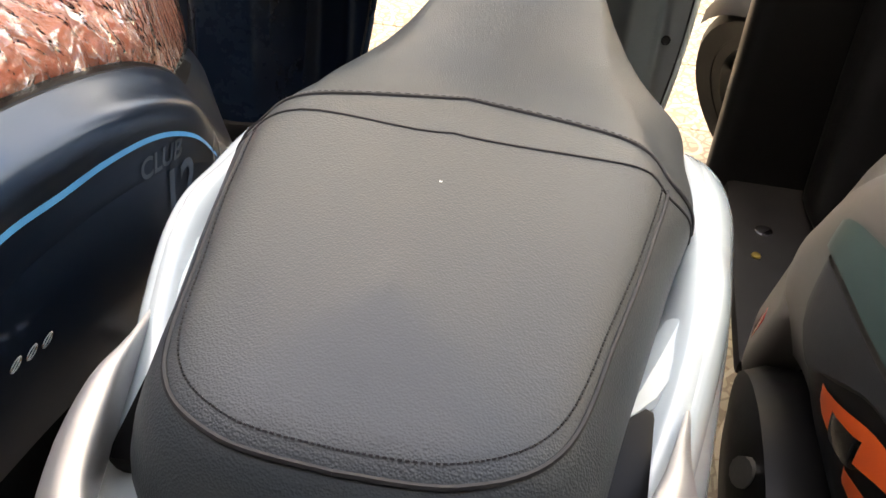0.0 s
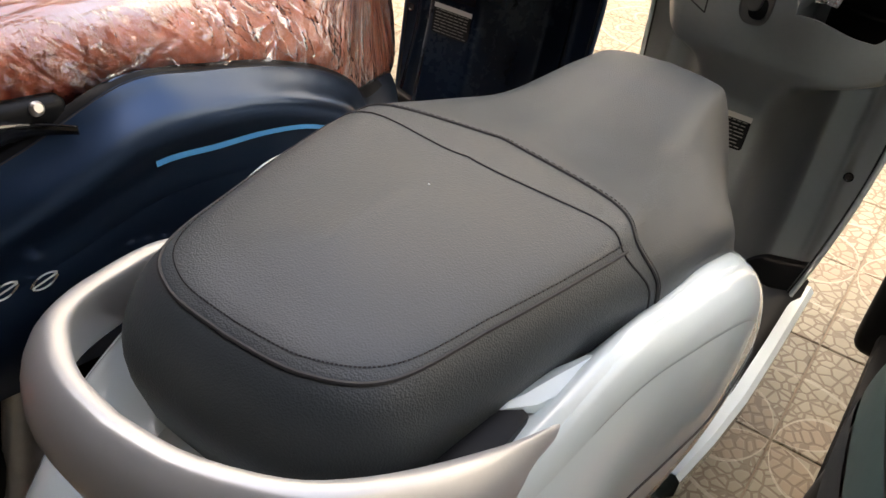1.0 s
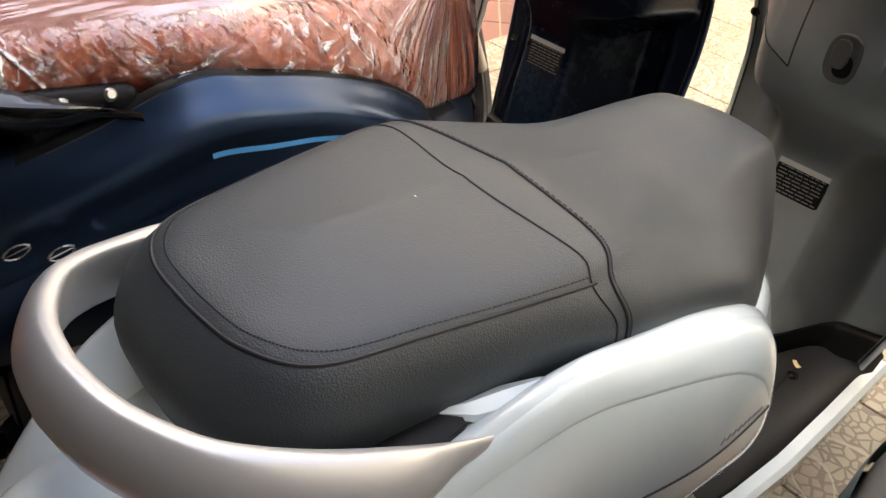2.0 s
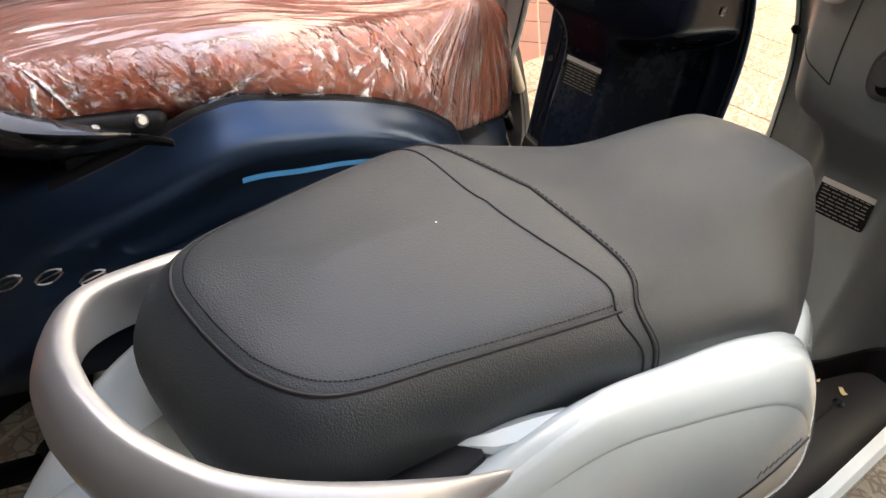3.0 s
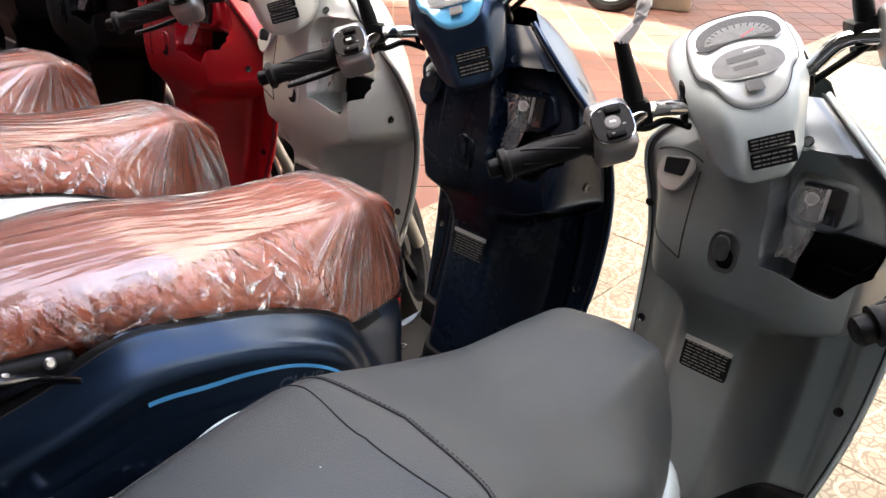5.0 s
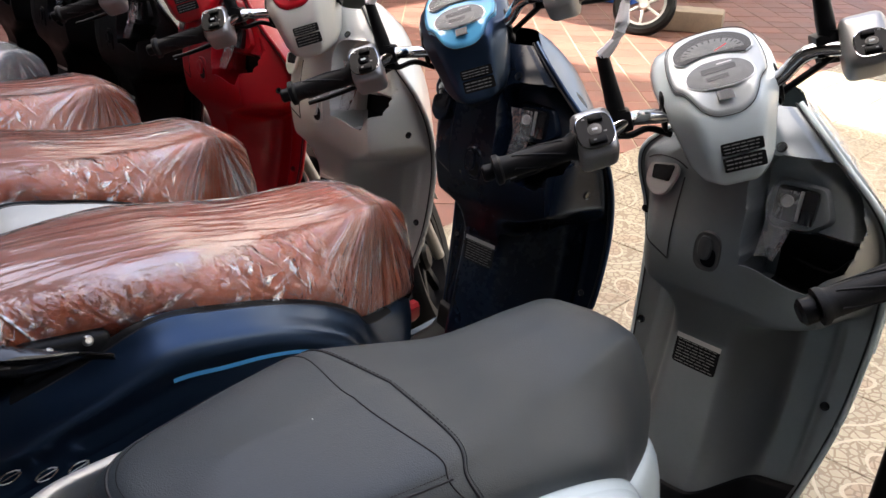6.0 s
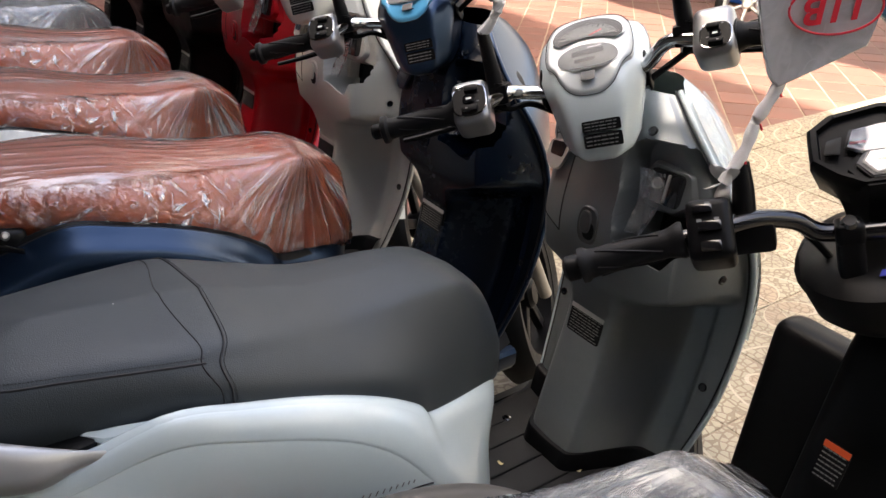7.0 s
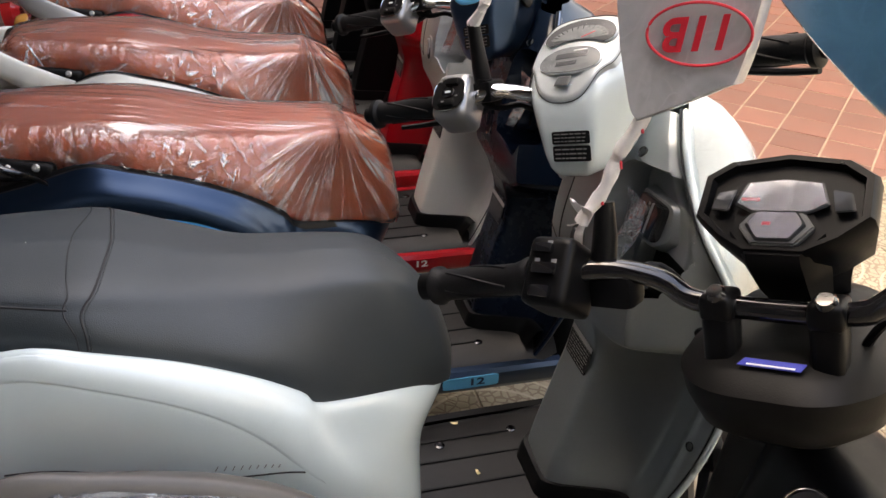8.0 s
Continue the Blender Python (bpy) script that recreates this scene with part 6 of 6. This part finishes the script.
    dash = part("dash_housing", skin([[dm @ Vector((x * f, y * f + g, z)) for x, y in outline] for f, g, z in ((0.55, 0.0, -0.085), (0.86, 0, -0.06), (1.0, 0, -0.012), (1.0, 0, 0.004), (0.96, 0, 0.010), (0.88, 0, 0.010), (0.85, 0, 0.002))], True, True), BLACK, root, "wide faceted black dash housing")
    part("dash_bracket", skin([[dm @ Vector((x * f, y * f * 0.8 + g, z)) for x, y in outline] for f, g, z in ((0.40, -0.012, -0.150), (0.52, -0.010, -0.10), (0.70, -0.006, -0.05), (0.9, 0, -0.01))], True, True), BLACK, dash, "black bracket under the dash")
    part("display", plate([(-0.050, 0.010), (-0.040, 0.036), (0.0, 0.040), (0.040, 0.036), (0.050, 0.010), (0.030, 0.000), (-0.030, 0.000)], 0.004, 0.001, dm @ pose(0, -0.002, 0.008) @ pose(0, -0.004, 0) @ Matrix.Diagonal((0.92, 0.92, 1, 1))), SMOKED, dash, "reflective display window")
    for sx in (-1, 1):
        part("side_dial", plate([(sx * 0.056, 0.004), (sx * 0.050, 0.030), (sx * 0.070, 0.026), (sx * 0.076, 0.006)], 0.004, 0.001, dm @ pose(0, -0.004, 0.008) @ pose(0, -0.004, 0) @ Matrix.Diagonal((0.92, 0.92, 1, 1))), SMOKED, dash, "small reflective warning window")
        part("cluster_gap", tube([dm @ Vector((sx * 0.052, 0.046, 0.0115)), dm @ Vector((sx * 0.040, 0.052, 0.002)), dm @ Vector((sx * 0.038, 0.052, -0.02))], 0.0012, 6), STITCH, dash)
    hexo = [(-0.022, -0.004), (0.022, -0.004), (0.032, -0.018), (0.018, -0.036), (-0.018, -0.036), (-0.032, -0.018)]
    part("centre_block", skin([[dm @ Vector((x * f * 1.45, y * f * 1.35 + g, z)) for x, y in hexo] for f, g, z in ((0.75, -0.020, -0.085), (0.92, -0.014, -0.045), (1.0, -0.004, 0.0), (0.98, 0.0, 0.007))], True, True), BLACK, dash, "tapered centre block")
    part("lower_bezel", plate([(x * 1.25, y * 1.15 + 0.002) for x, y in hexo], 0.008, 0.002, dm @ pose(0, 0, 0.009) @ pose(0, -0.004, 0) @ Matrix.Diagonal((0.92, 0.92, 1, 1))), HOOK_GREY, dash, "grey bezel")
    part("lower_display", plate(hexo, 0.004, 0.001, dm @ pose(0, 0, 0.013) @ pose(0, -0.004, 0) @ Matrix.Diagonal((0.92, 0.92, 1, 1))), SMOKED, dash, "reflective lower display")
    # milky sheets added over the displays to paint the sky's white reflection
    part("screen_film", plate([(-0.046, 0.011), (-0.036, 0.034), (0.0, 0.038), (0.038, 0.034), (0.047, 0.012), (0.030, 0.002), (-0.028, 0.002)], 0.0005, 0, dm @ pose(0, -0.002, 0.0112) @ pose(0, -0.004, 0) @ Matrix.Diagonal((0.92, 0.92, 1, 1))), REFLECTION_SHEET, dash, "milky sheet added to paint the white sky reflection", smooth=False)
    part("screen_film", plate([(x * 0.9, y * 0.9) for x, y in hexo], 0.0005, 0, dm @ pose(0, -0.001, 0.0158) @ pose(0, -0.004, 0) @ Matrix.Diagonal((0.92, 0.92, 1, 1))), REFLECTION_SHEET, dash, "milky sheet added to paint the white sky reflection", smooth=False)
    part("red_mark", box(0.018, 0.003, 0.0008, 0, dm @ pose(-0.03, 0.008, 0.0108)), RED_INK, dash, smooth=False)
    part("red_mark", box(0.008, 0.003, 0.0008, 0, dm @ pose(-0.008, -0.020, 0.0155)), RED_INK, dash, smooth=False)
    # running gear
    front = [wheel(root, "front_wheel", 1.08, 0.235, 0.235, 0.10, BLACK)]
    wheel(root, "rear_wheel", -0.20, 0.235, 0.235, 0.11, BLACK)
    for side in (1, -1):
        front.append(part("fork_leg", tube([(side * 0.075, 1.07, 0.235), (side * 0.075, 0.98, 0.42), (side * 0.07, 0.88, 0.66)], 0.018, 12), BLACK, root))
    front.append(part("front_fender", skin([[Vector((0.065 * u, 1.08 + math.sin(a) * (0.265 - 0.03 * u * u), 0.235 + math.cos(a) * (0.265 - 0.03 * u * u))) for u in (-1, -0.6, 0, 0.6, 1)] for a in [radians(-60 + 8 * k) for k in range(14)]], False), BLACK, root))
    steered(front, K_AT - Vector((x0, y0, 0)))
    part("engine_case", box(0.26, 0.48, 0.20, 0.05, pose(0.0, 0.02, 0.31), 4), BLACK, root, "black engine casing")
    part("footpeg", tube([(-0.17, 0.17, 0.36), (-0.225, 0.15, 0.385)], 0.016, 12), STEEL, root, "folded steel footpeg")
    part("drive_cover", skin([[Vector((x0_ * f - 0.13, 0.16 + 0.17 * math.cos(a) * f, 0.33 + 0.085 * math.sin(a) * f)) for a in [math.tau * i / 28 for i in range(28)]] for f, x0_ in ((1.0, 0.06), (1.0, -0.055), (0.93, -0.085), (0.6, -0.15), (0.05, -1.9))], True, True), BLACK, root, "black drive cover")
    part("peg_bracket", box(0.05, 0.09, 0.05, 0.012, pose(-0.16, 0.18, 0.35)), BLACK, root)
    return root


def wrapped_mirror(centre, facing, tip, base, mat_back, marked, size=1.0):
    """A mirror in a clear bag on a taped stem."""
    root = holder("mirror", Matrix.Translation(base), "bike mirror wrapped in a clear bag and taped to its stem", "mirror", "wrapped mirrors")
    inv = root.matrix_world.inverted()
    c, f, t = Vector(centre), Vector(facing).normalized(), Vector(tip)
    up = (c - t)
    up = (up - f * up.dot(f)).normalized()
    side = up.cross(f)
    m = inv @ Matrix(((side.x, up.x, f.x, c.x), (side.y, up.y, f.y, c.y), (side.z, up.z, f.z, c.z), (0, 0, 0, 1)))
    shape = [(size * x, size * y) for x, y in ((-0.066, 0.011), (-0.052, -0.016), (-0.033, -0.048), (-0.022, -0.057), (-0.015, -0.0546), (0.036, -0.005), (0.044, 0.008), (0.038, 0.066), (0.028, 0.092), (0.0, 0.095), (-0.071, 0.057), (-0.077, 0.038))]
    fine = []
    for i in range(len(shape)):
        a, b, d, e = (shape[(i + k) % len(shape)] for k in (-1, 0, 1, 2))
        for q in range(4):
            fine.append(tuple(curve_at([a, b, d, e], (1 + q / 4) / 3)))
    shell = part("housing", plate(fine, 0.016, 0.004, m @ pose(0, 0, -0.010)), mat_back, root, "dark mirror housing")
    part("glass", plate([(x * 0.94, y * 0.94) for x, y in fine], 0.002, 0, m), mat_back if not marked else MIRROR, shell, "mirror glass under film")
    cx, cy = -0.022 * size, 0.015 * size
    bag = part("bag", skin([[m @ Vector((cx + (x - cx) * k, cy + (y - cy) * k, z + 0.0012 * math.sin(7 * i) * k)) for i, (x, y) in enumerate(fine)] for k, z in ((1.00, 0.0055), (1.03, 0.002), (1.05, -0.012), (0.9, -0.022), (0.3, -0.024))], True, True), BAG_WHITE if marked else BAG_BLUE, root, "milky plastic mirror bag")
    if marked:
        mm = m @ pose(0.002, 0.027, 0.0084, 0, 0, 20)
        ring = [mm @ Vector((0.043 * math.cos(a), 0.025 * math.sin(a), 0.0)) for a in [math.tau * k / 40 for k in range(41)]]
        part("ink_ring", tube(ring, 0.0013, 6), RED_INK, bag, "hand drawn red ring")
        mark_text(bag, mm @ pose(0, 0.002, 0.0, 0, 0, 180 + 4) @ Matrix(((1, 0.28, 0, 0), (0, 1, 0, 0), (0, 0, 1, 0), (0, 0, 0, 1))), "11B", 0.038, RED_INK)
    t = root.matrix_world @ m @ Vector((-0.019 * size, -0.050 * size, -0.006))
    pts = [t.lerp(Vector(base), k / 16) for k in range(17)]
    pts = [inv @ (p + Vector((0.0015 * math.sin(i * 0.7), 0.0015 * math.cos(i * 0.6), 0))) for i, p in enumerate(pts)]
    stem = part("stem", tube(pts, [0.0058 + 0.0016 * math.sin(i * 0.9) ** 2 for i in range(17)], 12), TAPE, root, "stem bound in white tape")
    for k in (3, 8, 13):
        part("red_print", tube([pts[k] + Vector((0.009 * math.cos(a), 0.004, 0.009 * math.sin(a))) for a in (0.2, 0.9, 1.7, 2.5)], 0.0014, 5), RED_INK, stem, "red print on the tape")
    for k in range(4):
        a = radians(60 + 75 * k)
        d = Vector((math.cos(a) * 0.8, -0.2, math.sin(a))) * 0.026
        rowz = [[pts[-1] + d * v + Vector((u * 0.0095 * math.sqrt(math.sin(math.pi * (0.10 + 0.88 * v))), 0.003 * math.sin(4 * v + k) + 0.003 * u * u, u * 0.006 * math.sin(math.pi * (0.10 + 0.88 * v)))) for u in (-1, -0.5, 0, 0.5, 1)] for v in [i / 8 for i in range(9)]]
        part("tape_flap", skin(rowz, False), TAPE, stem, "loose tape end")
    return root


FILM_GREY = wrap_material("grey_film", (0.72, 0.74, 0.76), 0.16, 0.48, 0.6)
REFLECTION_SHEET = film_material("screen_film", (0.78, 0.74, 0.82), 0.16, 0.22, 5.0, 0.2)
BLUE_STICKER = material("blue_sticker", (0.05, 0.06, 0.35), 0.25, vary=0)
MIRROR = material("mirror_glass", (0.9, 0.9, 0.9), 0.03, metal=1.0, vary=0)
BAG_WHITE = film_material("milky_bag", (0.66, 0.66, 0.68), 0.70, 0.25, 10.0, 0.2)
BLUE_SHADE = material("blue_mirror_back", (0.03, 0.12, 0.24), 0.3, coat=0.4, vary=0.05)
BAG_BLUE = film_material("blue_bag", (0.10, 0.28, 0.46), 0.6, 0.12, 9.0, 0.2)
naked_scooter(0.505, 0.02)
wrapped_mirror((0.412, 0.825, 1.178), (0.62, -0.70, 0.12), (0.452, 0.83, 1.108), (0.60, 0.81, 1.05), BLUE_SHADE, False, 1.48)
wrapped_mirror((0.374, 0.632, 1.132), (0.62, -0.70, 0.12), (0.322, 0.676, 1.070), (0.342, 0.573, 0.970), BLACK, True)


# ---- things on the pavers beyond ----
def loose_wheel():
    root = holder("wheel", pose(-2.86, 5.10, 0.19, 58, 0, 20), "loose scooter wheel with a silver rim leaning on a stone block", "wheel")
    part("tyre", turned([(0.165, -0.04), (0.20, -0.05), (0.222, -0.035), (0.23, 0), (0.222, 0.035), (0.20, 0.05), (0.165, 0.04), (0.165, -0.04)], 48), RUBBER, root, "worn black tyre")
    rim = part("rim", turned([(0.165, -0.038), (0.145, -0.03), (0.145, 0.03), (0.165, 0.038)], 40), STEEL, root)
    for k in range(6):
        part("spoke", box(0.022, 0.13, 0.014, 0.005, pose(0, 0, 0.012, 0, 0, 60 * k) @ pose(0, 0.085, 0)), STEEL, rim)
    part("hub", turned([(0.0, 0.03), (0.03, 0.03), (0.04, 0.02), (0.04, -0.03), (0.0, -0.03)], 24), STEEL, rim)


loose_wheel()
STONE = material("rough_stone", (0.26, 0.21, 0.16), 0.8, vary=0.3, scale=8, bump=0.6, bump_scale=60)
tagged(part("stone_block", box(0.46, 0.24, 0.15, 0.02, pose(-2.66, 5.45, 0.075, 0, 0, 24)), STONE), "rough brown stone block on the pavers", "stone")
BLUE_BOX = material("blue_plastic", (0.02, 0.10, 0.42), 0.35, vary=0.1)
bx = holder("crate", pose(-3.78, 6.05, 0, 0, 0, 10), "blue plastic tool crate on the pavers", "crate")
part("body", box(0.50, 0.30, 0.16, 0.02, pose(0, 0, 0.08)), BLUE_BOX, bx)
part("lip", box(0.53, 0.33, 0.03, 0.008, pose(0, 0, 0.165)), BLUE_BOX, bx)
gb = holder("basin", pose(-3.35, 6.80, 0), "green plastic basin on the pavers", "basin")
part("bowl", turned([(0.0, 0.01), (0.12, 0.01), (0.19, 0.10), (0.20, 0.12), (0.205, 0.12), (0.19, 0.09), (0.125, 0.0), (0.0, 0.0)], 32), material("green_plastic", (0.02, 0.30, 0.12), 0.35, vary=0.1), gb)


def paper_scrap(x, y, turn, size):
    rows_ = [[Vector((size * u, size * 0.45 * v, 0.0006 + 0.002 * (u * u + 0.4 * v * u))) for v in (-1, 0, 1)] for u in (-1, -0.5, 0, 0.5, 1)]
    scrap = tagged(part("paper_scrap", skin(rows_, False), SCRAP), "tiny curled yellowish paper scrap on the floorboard", "paper scrap", "paper scraps")
    scrap.matrix_world = pose(x, y, 0.2772, 0, 0, turn)


SCRAP = material("yellowed_paper", (0.62, 0.50, 0.26), 0.7, vary=0.15, scale=60)
for x, y, turn, size in ((0.068, 0.716, 20, 0.007), (0.108, 0.725, -35, 0.008), (-0.020, 0.609, 10, 0.006), (-0.150, 0.600, 70, 0.007)):
    paper_scrap(x, y, turn, size)
